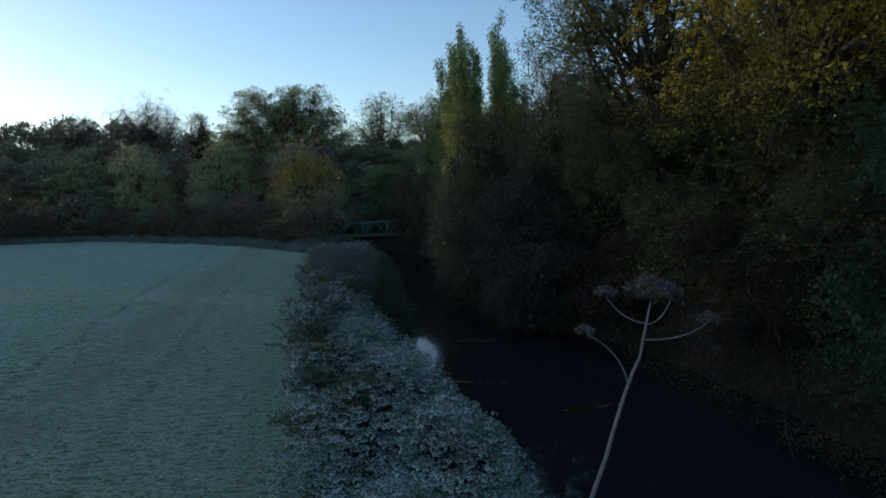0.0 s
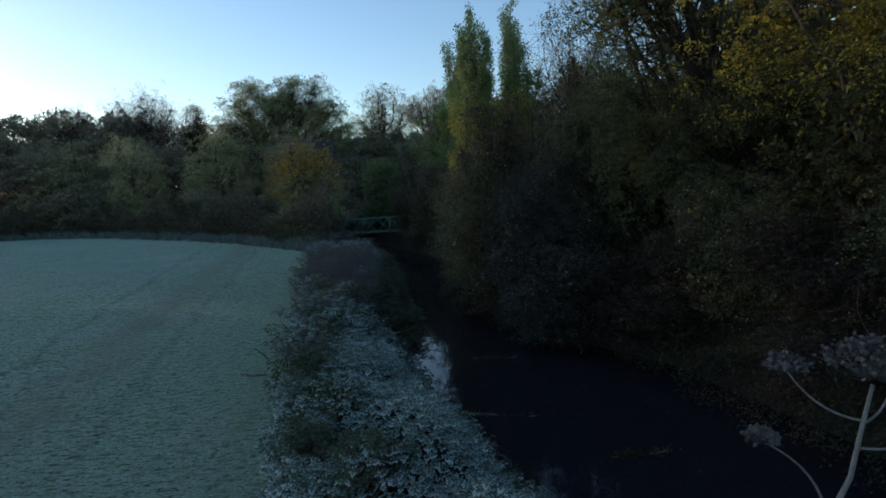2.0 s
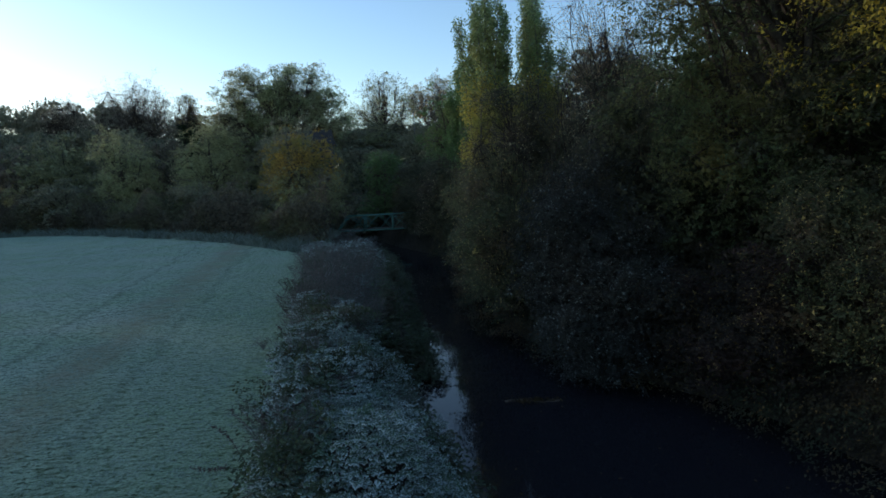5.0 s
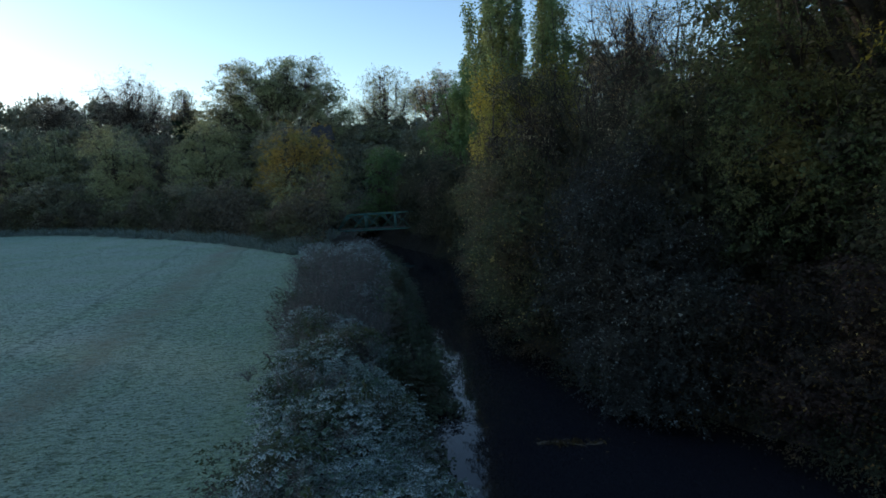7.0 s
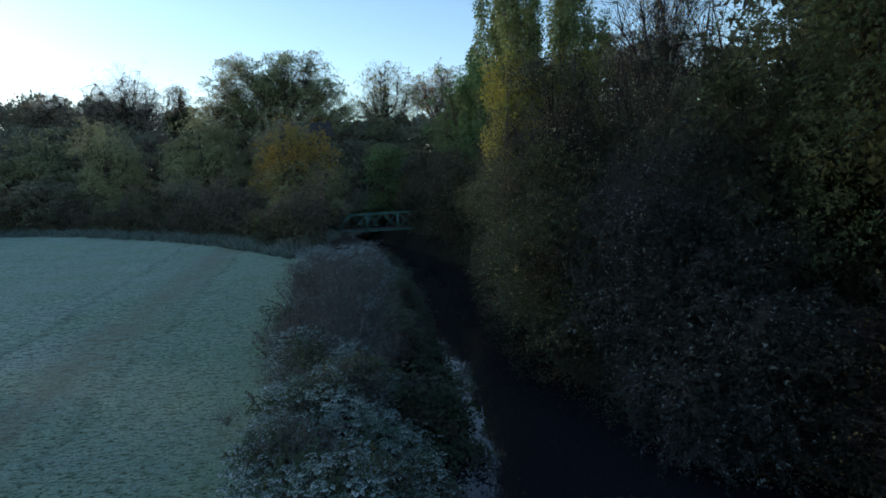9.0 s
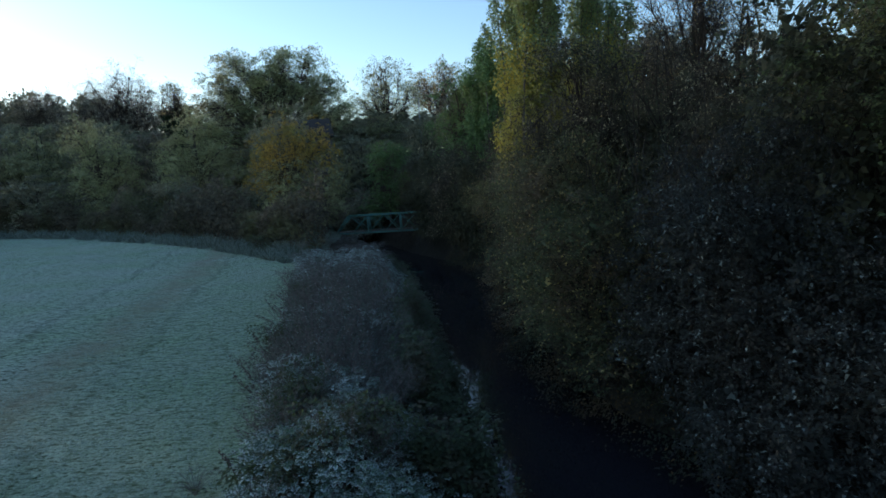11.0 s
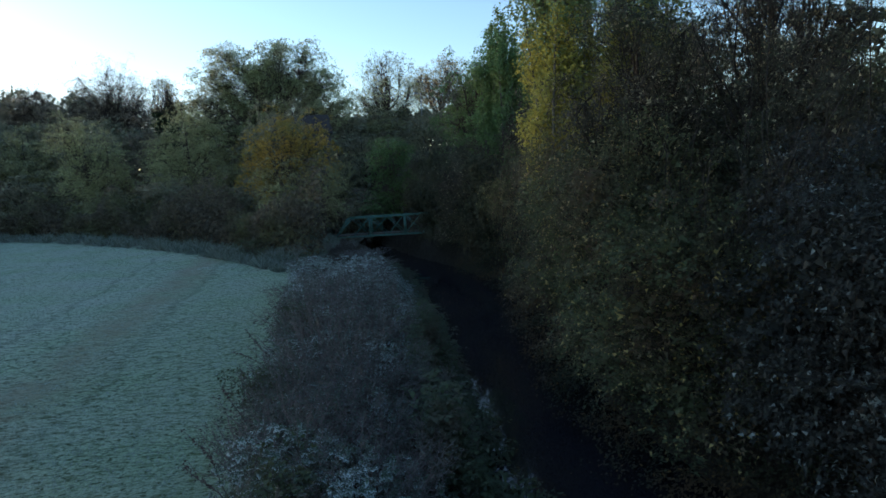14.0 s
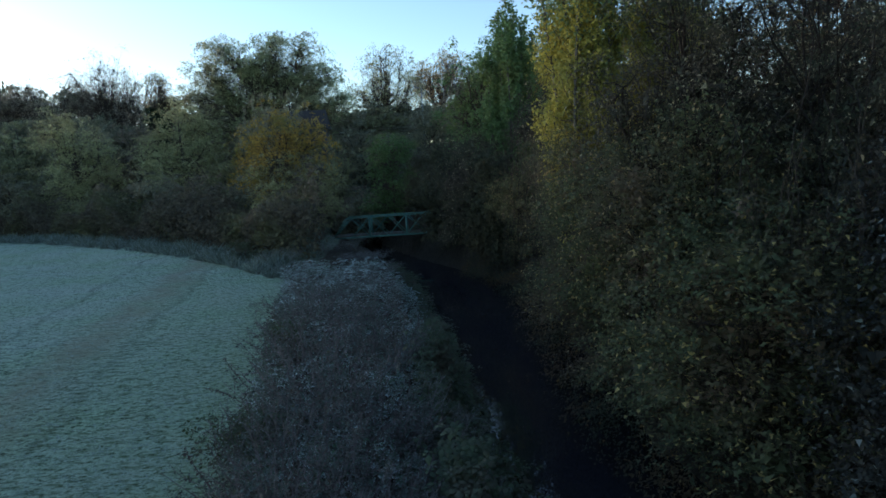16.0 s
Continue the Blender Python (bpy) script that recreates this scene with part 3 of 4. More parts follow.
broad_tree(25, "birch_tree", 4.2, 51.0, "distant rounded tree turning yellow beside a poplar", L_POPLAR_Y, 2.3, 0.8, 11.2, 16000, 0.14, BARK_PALE, 16, 0.32, 14, trunk_r=0.16, simple=True)

# a dense belt of woodland behind the bank, which shuts off the sky
WOOD = [(13.5, 8.0, 5.0, 14), (14.5, 16.0, 5.0, 15), (13.5, 23.5, 4.6, 14), (12.5, 36.0, 4.2, 10.0), (11.5, 43.0, 4.0, 7.4), (8.0, 48.0, 3.6, 7.4), (19.5, 12.0, 5.5, 16), (20.0, 22.0, 5.5, 16), (19.0, 33.0, 5.5, 13), (17.0, 1.0, 5.5, 14), (13.8, 28.5, 4.6, 13), (10.8, 25.0, 3.4, 9), (10.2, 29.5, 2.4, 7.0)]
rng = np.random.default_rng(30)
belt = tree_parts(rng, 12.0, 0.25, lobed(rng, 18, 4.8, 0.5, 14.0), 8000, 0.38, 16, 0.5, shell=2.4, simple=True)
first = None
for i, (x, y, r, h) in enumerate(WOOD):
    if first is None:
        first = plant_tree("woodland_tree", (x, y, zl(x, y)), "dark leafy tree in the belt behind the river bank", "tree", *belt, BARK, L_DARK, "woodland belt")
    else:
        t = copy_thing(first, pose(x, y, zl(x, y), 0, 0, 67 * i))
        t.scale = (r / 4.8, r / 4.8, h / 14)

# bushes along the far water's edge
BUSH = [  # x, y, radius, height, kind
    (8.7, 6.6, 2.4, 4.0, 0), (8.9, 11.2, 2.2, 3.8, 4), (9.6, 3.2, 2.3, 4.2, 0), (10.8, -0.4, 2.4, 4.6, 3), (7.6, 12.6, 2.0, 3.5, 0), (7.1, 15.4, 2.0, 3.8, 4), (5.7, 17.6, 1.9, 3.4, 0), (3.5, 20.0, 2.1, 4.3, 1), (3.3, 22.4, 2.1, 5.0, 1),
    (1.9, 24.8, 2.5, 4.6, 4), (1.9, 27.4, 2.5, 5.2, 5), (2.0, 30.2, 2.6, 5.2, 4), (2.3, 33.0, 2.6, 5.2, 5), (2.6, 36.0, 2.2, 5.0, 2), (3.0, 39.2, 2.1, 5.0, 2), (2.0, 42.2, 2.1, 5.2, 5),
    (0.6, 45.0, 2.1, 5.6, 3), (-0.5, 47.8, 2.1, 6.0, 2), (-1.6, 50.6, 2.2, 6.0, 3), (-3.0, 56.5, 1.8, 4.0, 3),
    (5.9, 22.6, 2.6, 6.6, 3), (5.4, 33.0, 2.4, 6.4, 5), (5.2, 40.0, 2.6, 6.6, 3), (3.6, 46.0, 2.6, 6.4, 2), (8.8, 17.6, 2.8, 6.0, 3), (11.4, 8.6, 3.0, 6.4, 3), (10.6, 13.6, 3.0, 6.6, 3), (6.6, 26.6, 2.6, 6.2, 5), (11.0, 20.0, 3.2, 7.5, 3), (4.3, 29.6, 2.2, 5.8, 3), (4.6, 25.4, 2.0, 5.4, 2), (8.8, 24.5, 3.0, 7.0, 3)]
kinds = []
for i, (leaf_m, n, size, low, label, cat) in enumerate((
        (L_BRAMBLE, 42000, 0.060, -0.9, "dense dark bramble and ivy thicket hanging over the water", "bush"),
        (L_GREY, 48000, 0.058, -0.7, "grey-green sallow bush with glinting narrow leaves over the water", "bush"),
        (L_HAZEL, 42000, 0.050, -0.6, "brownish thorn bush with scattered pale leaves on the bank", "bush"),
        (L_ELDER, 20000, 0.09, -0.4, "tall leafy elder thicket behind the bank bushes", "bush"),
        (L_LEAFY, 46000, 0.054, -0.8, "leafy green dogwood thicket turning brown over the water", "bush"),
        (L_HAWTHORN, 46000, 0.050, -0.6, "olive-green hawthorn bush with drooping leafy boughs", "bush"))):
    rng = np.random.default_rng(40 + i)
    lobes = lobed(rng, 13, 2.0, low, 4.4)
    kinds.append((tree_parts(rng, 3.0, 0.06, lobes, n, size, 20, 0.13, twig_share=0.22, shell=3.0, fork=0.1, twig_r=0.006, simple=True, knot=0.40, core=3000), leaf_m, label, cat))
made = {}
for i, (x, y, r, h, k) in enumerate(BUSH):
    name = ("bramble_thicket", "sallow_bush", "thorn_bush", "elder_thicket", "dogwood_thicket", "hawthorn_bush")[k]
    z = max(zl(x, y), -1.2)
    if k not in made:
        (wood, fol), leaf_m, label, cat = kinds[k]
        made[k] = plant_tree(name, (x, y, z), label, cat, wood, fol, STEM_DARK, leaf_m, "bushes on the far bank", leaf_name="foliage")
        made[k].scale = (r / 2, r / 2, h / 4.4)
    else:
        t = copy_thing(made[k], pose(x, y, z, 0, 0, 83 * i))
        t.scale = (r / 2, r / 2, h / 4.4)

# ---------------------------------------------------------------- trees beyond the meadow
OAK = [(-8.2, 0, 10.5, 2.6, 3.0, 2.2), (-6.2, 1, 13.6, 2.8, 3.0, 2.2), (-3.6, -1, 15.2, 2.8, 3.0, 1.9), (-4.6, 0, 10.2, 2.4, 3.0, 2.0), (-0.6, 1, 14.4, 2.4, 3.0, 1.8), (1.8, -1, 15.4, 2.6, 3.0, 1.8), (4.6, 0, 15.0, 2.8, 3.0, 2.0), (7.0, 1, 12.6, 2.5, 3.0, 2.2), (8.4, 0, 9.6, 1.9, 3.0, 1.9), (3.0, 0, 11.6, 3.4, 3.4, 2.6), (6.0, -1, 9.0, 2.6, 3.0, 2.2), (-7.4, 0, 7.4, 2.2, 3.0, 1.6), (0.6, 0, 8.6, 3.4, 3.4, 2.6), (-2.0, 0, 6.0, 3.6, 3.4, 2.4), (4.2, 0, 5.4, 3.6, 3.4, 2.6), (-4.6, 0, 7.6, 3.4, 3.2, 2.8), (2.6, 0.5, 13.0, 3.2, 3.0, 2.2), (-5.2, 0.5, 11.8, 3.0, 3.0, 2.4), (5.4, 0.5, 11.4, 3.0, 3.0, 2.6), (-1.9, 0, 11.6, 2.8, 3.0, 2.8), (-1.6, 0, 8.4, 3.0, 3.0, 2.8), (0.4, 0, 12.0, 2.8, 3.0, 2.6), (-0.4, -1.5, 13.2, 2.6, 2.6, 2.2), (-0.6, 1.5, 10.2, 2.6, 2.6, 2.4)]
broad_tree(51, "oak_tree", -21.2, 85.0, "large spreading oak in thin green leaf against the sky", L_OAK, 10.6, 3.0, 13.6, 140000, 0.15, BARK, 14, 0.26, twig=0.4, trunk_r=0.36, shell=1.7, twig_r=0.012, knot=0.9, core=400, top=19.0, rough=0.10, lobes_at=[(x * 1.03, y, z * 1.06 - 1.2, a, b, c) for x, y, z, a, b, c in OAK], simple=True)
broad_tree(52, "lime_tree", -8.0, 100.0, "thin autumn tree with grey-green leaves on the rise", L_WILLOW, 5.6, 3.0, 14.0, 24000, 0.14, BARK, 9, 0.3, 16, twig=0.3, trunk_r=0.3, twig_r=0.018, top=21.4, simple=True, knot=0.9)
broad_tree(53, "lime_tree", -0.3, 110.0, "thin autumn tree with pale brown leaves on the rise", L_RUSSET, 5.6, 4.0, 15.6, 22000, 0.14, BARK, 9, 0.3, 16, twig=0.3, trunk_r=0.3, twig_r=0.018, top=23.4, simple=True, knot=0.9)
broad_tree(54, "ash_tree", -52.6, 110.0, "rounded nearly bare tree with fine twigs against the sky", L_TWIGGY, 9.0, 1.5, 16.9, 64000, 0.125, BARK, 9, 0.3, 34, twig=0.5, trunk_r=0.24, shell=2.6, twig_r=0.012, top=24.8, simple=True, knot=0.9)
broad_tree(55, "ash_tree", -66.0, 110.0, "small nearly bare tree with fine twigs against the sky", L_TWIGGY, 4.4, 3.0, 15.4, 22000, 0.125, BARK, 9, 0.3, 12, twig=0.6, trunk_r=0.25, shell=2.6, twig_r=0.012, top=23.3, simple=True, knot=0.9)
broad_tree(56, "ash_tree", -58.5, 106.0, "small nearly bare tree with fine twigs on the skyline", L_TWIGGY, 4.2, 3.0, 12.4, 18000, 0.125, BARK, 9, 0.3, 12, twig=0.6, trunk_r=0.25, shell=2.6, twig_r=0.012, top=20.3, simple=True, knot=0.9)
broad_tree(57, "ivy_clad_tree", -35.6, 90.0, "dead-topped tree whose trunk is thick with dark ivy", L_IVY, 1.5, 1.0, 11.0, 9000, 0.24, BARK, 24, 0.35, 9, twig=0.4, trunk_r=0.35, top=16.9, simple=True)
broad_tree(58, "ash_tree", -35.6, 91.0, "slender half-bare crown above the ivy-clad trunk", L_RUSSET, 2.0, 9.0, 13.4, 3600, 0.16, BARK, 5, 0.45, 9, twig=1.0, trunk_r=0.2, shell=4.0, twig_r=0.018, top=19.4, simple=True)
broad_tree(59, "willow_tree", -40.6, 80.0, "pale rounded willow at the meadow's far edge", L_WILLOW, 4.4, 0.2, 9.9, 34000, 0.16, BARK, 16, 0.28, 18, trunk_r=0.3, twig_r=0.03, top=12.6, simple=True, knot=0.9, core=500, twig=0.1)
broad_tree(60, "willow_tree", -28.8, 79.0, "broad grey-green sallow tree at the meadow's far edge", L_WILLOW, 5.0, 0.2, 10.8, 38000, 0.16, BARK, 16, 0.28, 18, trunk_r=0.3, twig_r=0.03, top=12.9, simple=True, knot=0.9, core=500, twig=0.1)
broad_tree(61, "cherry_tree", -12.6, 57.0, "small spreading tree with orange autumn leaves by the footbridge", L_ORANGE, 3.9, 3.0, 7.7, 15000, 0.125, BARK, 14, 0.22, 18, trunk_r=0.14, twig=0.4, twig_r=0.012, simple=True, knot=0.6, core=400)
broad_tree(62, "elder_bush", -11.5, 55.2, "rounded olive-green bush by the footbridge", L_WILLOW, 3.0, 0.0, 5.8, 24000, 0.105, TWIG, 18, 0.2, 14, trunk_r=0.1, category="bush", simple=True, knot=0.6, core=400)
broad_tree(63, "elder_bush", -5.6, 60.5, "light green leafy bush behind the footbridge", L_GREEN, 2.2, 0.2, 6.7, 22000, 0.11, TWIG, 18, 0.2, 14, trunk_r=0.1, category="bush", simple=True, knot=0.6, core=400)
broad_tree(64, "alder_tree", 2.0, 58.0, "full green tree behind the footbridge", L_GREEN, 3.8, 0.5, 10.9, 30000, 0.13, BARK, 20, 0.24, 18, trunk_r=0.2, simple=True, knot=0.6, core=400)

rng = np.random.default_rng(70)
far_wood = tree_parts(rng, 8.0, 0.2, lobed(rng, 16, 4.2, 0.0, 9.5), 8000, 0.25, 12, 0.26, twig_share=0.08, shell=2.8, twig_r=0.02, simple=True, knot=0.95, core=300)
dim_wood = tree_parts(rng, 8.0, 0.2, lobed(rng, 14, 4.2, 0.0, 9.5), 7000, 0.30, 12, 0.36, twig_share=0.06, shell=2.4, twig_r=0.02, simple=True, knot=1.0, core=300)
# unseen trees from (-72, 82) leftward are added to block the low sun
FAR = [(-70, 104, 5, 9.4), (-64, 103, 5, 9.2), (-58, 104, 5, 9), (-52, 103, 5, 9), (-46, 104, 5, 8.8), (-40, 103, 5, 8.6), (-34, 104, 5, 8.6), (-28, 103, 5, 8.4), (-22, 104, 5, 8.4), (-1, 99, 4.5, 7.6), (-7.5, 99, 4.5, 7.6), (-88, 118, 6, 16), (-80, 119, 6, 16.4), (-72, 118, 6, 16.6), (-65, 117, 6, 16), (-57, 118, 6, 15), (-47, 117, 6, 14.6), (-40, 116, 6, 13.6), (-4, 101, 4, 8), (-10.5, 104, 4.5, 8.5), (3, 104, 4.5, 8.5), (-16, 106, 5, 9), (-72, 82, 5.5, 12), (-82, 78, 6, 13), (-92, 72, 6.5, 14), (-100, 62, 6.5, 15), (-107, 51, 6.5, 14), (-112, 40, 6.5, 14), (-116, 28, 6.5, 15), (-119, 16, 6.5, 14), (-98, 84, 7, 16), (-112, 66, 7, 16), (-121, 50, 7, 16), (-126, 32, 7, 16), (-86, 92, 6, 15), (-122, 4, 6.5, 14), (-64, 80, 4.5, 9), (-104, 76, 7, 15), (-10, 95, 5, 9), (-15, 97, 5, 9.5), (-22, 99, 5.5, 9), (-36, 100, 5.5, 9), (-44, 103, 5.5, 9), (-62, 108, 6, 9), (-70, 114, 6, 10), (6, 100, 6, 10), (14, 95, 6, 11), (-92, 122, 7, 12), (20, 72, 6, 11), (13, 75, 5, 10), (2.8, 84, 4.5, 8.6), (-54.6, 92, 5.0, 9.6), (-48.4, 96, 4.6, 10.2), (-39.0, 92, 4.2, 9.6), (-12.3, 88, 3.8, 8.6), (-8.6, 92, 4.4, 8.0), (-18.8, 78, 5.4, 9.6), (-24.5, 88, 5.0, 9.0), (-64, 96, 5.5, 9.4),
       (-74, 104, 6.0, 11.0), (-30, 96, 5.0, 8.6), (3.4, 92, 5.0, 8.0), (8.0, 82, 5.0, 9.5), (9.0, 66, 4.2, 9.5), (-45.5, 88, 4.2, 9.0), (2.7, 74, 3.6, 8.4), (-2.4, 70, 2.2, 6.0), (4.5, 72, 4.2, 9.4), (-84, 112, 6.5, 12), (15, 58, 5.0, 10.5),
       (-47.5, 79, 4.6, 7.2), (-35.3, 74, 3.0, 4.6), (-27.9, 69, 3.4, 6.0), (-21.2, 65, 3.6, 5.2), (-17.0, 61.5, 3.0, 4.6), (-55, 86, 5.0, 7.0), (-66, 93, 5.0, 8.0), (-9.0, 66, 3.4, 5.6), (-9.2, 74, 3.4, 7.4), (-11.2, 68, 2.6, 9.8), (-8.2, 62.5, 2.6, 5.4), (-15.5, 66.5, 3.0, 6.0), (-78, 100, 5.5, 8.0), (-22.5, 74, 3.2, 6.4), (-50, 84, 4, 7.5), (-60, 90, 4.5, 8), (-5.5, 88, 3.5, 5.5), (-6.6, 84, 3.4, 6.0), (-12.6, 80, 3.0, 6.2), (-9.5, 94, 5.0, 8.0), (-17.3, 70.5, 2.4, 11.2), (-15.3, 71.0, 1.8, 10.8)]
# these far-wood tints are likewise paled for haze
L_OLIVE = leaf_mat("leaf_olive_wood", (0.16, 0.165, 0.090), (0.28, 0.275, 0.145), (0.23, 0.22, 0.11), 0.55, 0.15)
L_RUST = leaf_mat("leaf_rust_wood", (0.13, 0.112, 0.085), (0.23, 0.19, 0.14), (0.17, 0.16, 0.10), 0.55, 0.15)
models = {}
for i, (x, y, r, h) in enumerate(FAR):
    near = -64 < x < 16 and y < 98
    rise = 6.9 if y >= 99 and x < -50 else 5.0 if y >= 99 and x < -34 else 6.2 if y >= 99 else 5 if y >= 86 else 3 if y >= 79 and x > -40 else 0
    tall = (h + rise - (zl(x, y) if y >= 79 else 0)) / 9.5
    tint = (L_DARK, L_OLIVE, L_DARK, L_RUST)[i * 7 % 4] if near and not (r < 2.5 and y > 70) else L_DARK
    key = (near, tint.name)
    if key not in models:
        models[key] = plant_tree("woodland_tree", (x, y, zl(x, y)), {"leaf_dark_wood": "dark green woodland tree beyond the meadow", "leaf_olive_wood": "olive-green woodland tree beyond the meadow", "leaf_rust_wood": "brownish woodland tree beyond the meadow"}[tint.name], "tree", *(far_wood if near else dim_wood), BARK, tint, "far woodland")
        models[key].scale = (r / 4.2, r / 4.2, tall)
    else:
        copy_thing(models[key], pose(x, y, zl(x, y), 0, 0, 131 * i)).scale = (r / 4.2, r / 4.2, tall)

# ---------------------------------------------------------------- plants of the near bank


RIM = []


def rimed(me):
    """Marks the edges of each leaf, where the rime grows."""
    at = me.attributes.new("leaf_rim", "FLOAT", "POINT")
    at.data.foreach_set("value", RIM[-1])
    return me


def nettles(seed, places, tall, size, tiers=4, per=4):
    """Stems with whorls of drooping leaves, each leaf bent over at its middle."""
    rng = np.random.default_rng(seed)
    n = len(places)
    z = land(places[:, 0], places[:, 1])
    h = tall * rng.uniform(0.6, 1.3, n) * (0.95 + 0.45 * np.sin(places[:, 0] * 2.1 + 0.7 * places[:, 1]) * np.sin(places[:, 1] * 1.7 - places[:, 0]))
    lean = rng.normal(0, 0.08, (n, 2))
    P, D = [], []
    for i in range(tiers):
        f = 0.42 + 0.58 * i / max(tiers - 1, 1)
        for j in range(per):
            a = j * 2 * np.pi / per + i * 0.8 + rng.uniform(-0.5, 0.5, n)
            P.append(np.stack([places[:, 0] + lean[:, 0] * f, places[:, 1] + lean[:, 1] * f, z + h * f], -1))
            D.append(np.stack([np.cos(a), np.sin(a), rng.uniform(0.0, 0.5, n)], -1))
    P, D = np.concatenate(P), unit(np.concatenate(D))
    L = size * rng.uniform(0.6, 1.3, (len(P), 1))
    S = unit(np.cross(D, [0, 0, 1.0])) * L * rng.uniform(0.24, 0.36, (len(P), 1))
    b0 = P + D * L * 0.12
    mid = P + D * L * 0.6
    tip = mid + D * L * 0.28 - np.array([0, 0, 1.0]) * L * rng.uniform(0.25, 0.65, (len(P), 1))
    drop = np.array([0, 0, -0.12]) * L
    V = np.stack([b0, mid + S + drop, mid, mid - S + drop, tip], 1).reshape(-1, 3)
    k = np.arange(len(P))[:, None] * 5
    RIM.append(np.tile(np.float32([0.2, 1.0, 0.2, 1.0, 0.9]), len(P)))
    F = np.concatenate([k + [0, 1, 2], k + [0, 2, 3], k + [2, 1, 4], k + [2, 4, 3]])
    return V, F


def bank_places(seed, n, y0, y1, inner=0.0, outer=0.3):
    rng = np.random.default_rng(seed)
    y = rng.uniform(y0, y1, n)
    lo, hi = np.interp(y, EDGE_Y, EDGE_X) + inner, np.interp(y, WL_Y, WL_X) - outer
    return np.stack([lo + (hi - lo) * rng.random(n), y], -1)


pl = bank_places(80, 8400, -2.0, 22.6, 0.22, 0.45)
tagged(new("nettle_bed", rimed(mesh_from("nettle_bed", *nettles(81, pl, 0.46, 0.092, 2, 5), L_NETTLE))), "bed of low nettles white with frost along the bank", "nettles", kind="stuff")
pl = bank_places(82, 2700, 22.6, 42.0, 0.3, 0.4)
tagged(new("nettle_bed", rimed(mesh_from("nettle_bed", *nettles(83, pl, 0.32, 0.115, 2, 4), L_NETTLE))), "frosted nettles and weeds along the water's edge", "nettles", kind="stuff")

# shrubs on the near bank
SHRUB = [(-3.9, 17.2, 0.9, 0.8), (-3.4, 13.4, 0.8, 0.75), (-2.9, 10.6, 0.5, 0.55), (-3.3, 15.2, 0.7, 0.7), (-3.4, 19.6, 0.8, 0.85), (-3.3, 22.4, 0.9, 0.9), (-3.2, 25.4, 1.0, 1.0), (-4.6, 20.6, 0.9, 0.8), (-3.6, 21.3, 1.0, 0.9), (-4.5, 22.2, 1.1, 1.0), (-5.3, 22.6, 0.8, 0.8), (-3.0, 23.9, 1.0, 0.9), (-5.4, 24.8, 0.9, 0.9), (-3.9, 25.1, 1.2, 1.05), (-3.8, 23.2, 1.0, 0.95), (-2.6, 22.3, 0.8, 0.7), (-4.8, 23.4, 1.2, 1.15), (-4.9, 26.2, 1.5, 1.35), (-5.6, 28.8, 1.5, 1.3), (-4.0, 28.6, 1.2, 1.15), (-6.3, 31.8, 1.4, 1.05), (-4.7, 32.0, 1.4, 0.95), (-6.8, 35.0, 1.4, 0.7), (-5.2, 36.0, 1.4, 0.6), (-7.4, 38.6, 1.4, 0.5), (-5.6, 40.0, 1.5, 0.45), (-8.6, 42.0, 1.5, 0.4), (-6.2, 44.0, 1.5, 0.35)]
rng = np.random.default_rng(85)
stems, at = [], []
for i in range(64):
    a, q = i * 2.4, math.sqrt((i + 0.5) / 64)
    foot = np.array([0.55 * q * math.cos(a), 0.55 * q * math.sin(a), -0.1])
    tip = np.array([1.45 * q * math.cos(a), 1.45 * q * math.sin(a), 1.75 * rng.uniform(0.6, 1.1) * (1 - 0.35 * q * q)]) + rng.normal(0, 0.08, 3)
    main = bend(foot, tip, 6, rng, 0.04, 0.05)
    stems.append((main, np.linspace(0.011, 0.004, 6)))
    for j in range(8):
        f = rng.uniform(1.2, 4.9)
        base = main[int(f)] + (main[int(f) + 1] - main[int(f)]) * (f - int(f))
        out = base + unit(unit(tip - foot) * 0.8 + rng.normal(0, 0.6, 3)) * rng.uniform(0.2, 0.5)
        tw = bend(base, out, 3, rng, 0.05, 0.06)
        stems.append((tw, np.array([0.005, 0.004, 0.0025])))
        m = rng.integers(3, 9)
        at.append(tw[0] + (tw[2] - tw[0]) * rng.uniform(0.1, 1.05, (m, 1)) + rng.normal(0, 0.03, (m, 3)))
shrub = tubes(stems, 3), leaves(rng, np.concatenate(at), 0.055)
first = None
for i, (x, y, r, h) in enumerate(SHRUB):
    if first is None:
        first = plant_tree("frosted_shrub", (x, y, zl(x, y)), "twiggy grey-brown shrub rimed with frost on the bank", "shrub", *shrub, TWIG_FROST, L_FROSTBUSH, "frosted shrubs on the bank", leaf_name="foliage")
        first.scale = (r / 1.4, r / 1.4, h / 1.6)
    else:
        t = copy_thing(first, pose(x, y, zl(x, y), 0, 0, 77 * i))
        t.scale = (r / 1.4, r / 1.4, h / 1.6)


def blades(seed, places, tall, wide, lean=0.5):
    rng = np.random.default_rng(seed)
    n = len(places)
    base = np.concatenate([places, land(places[:, 0], places[:, 1])[:, None] - 0.005], 1)
    a = rng.uniform(0, 6.283, n)
    s = np.stack([np.cos(a), np.sin(a), 0 * a], -1) * (wide * rng.uniform(0.6, 1.4, (n, 1)) * 0.5)
    h = tall * rng.uniform(0.5, 1.5, (n, 1))
    tip = base + np.concatenate([rng.normal(0, lean, (n, 2)) * h, h], 1)
    return np.stack([base - s, base + s, tip], 1).reshape(-1, 3), np.arange(3 * n).reshape(n, 3)


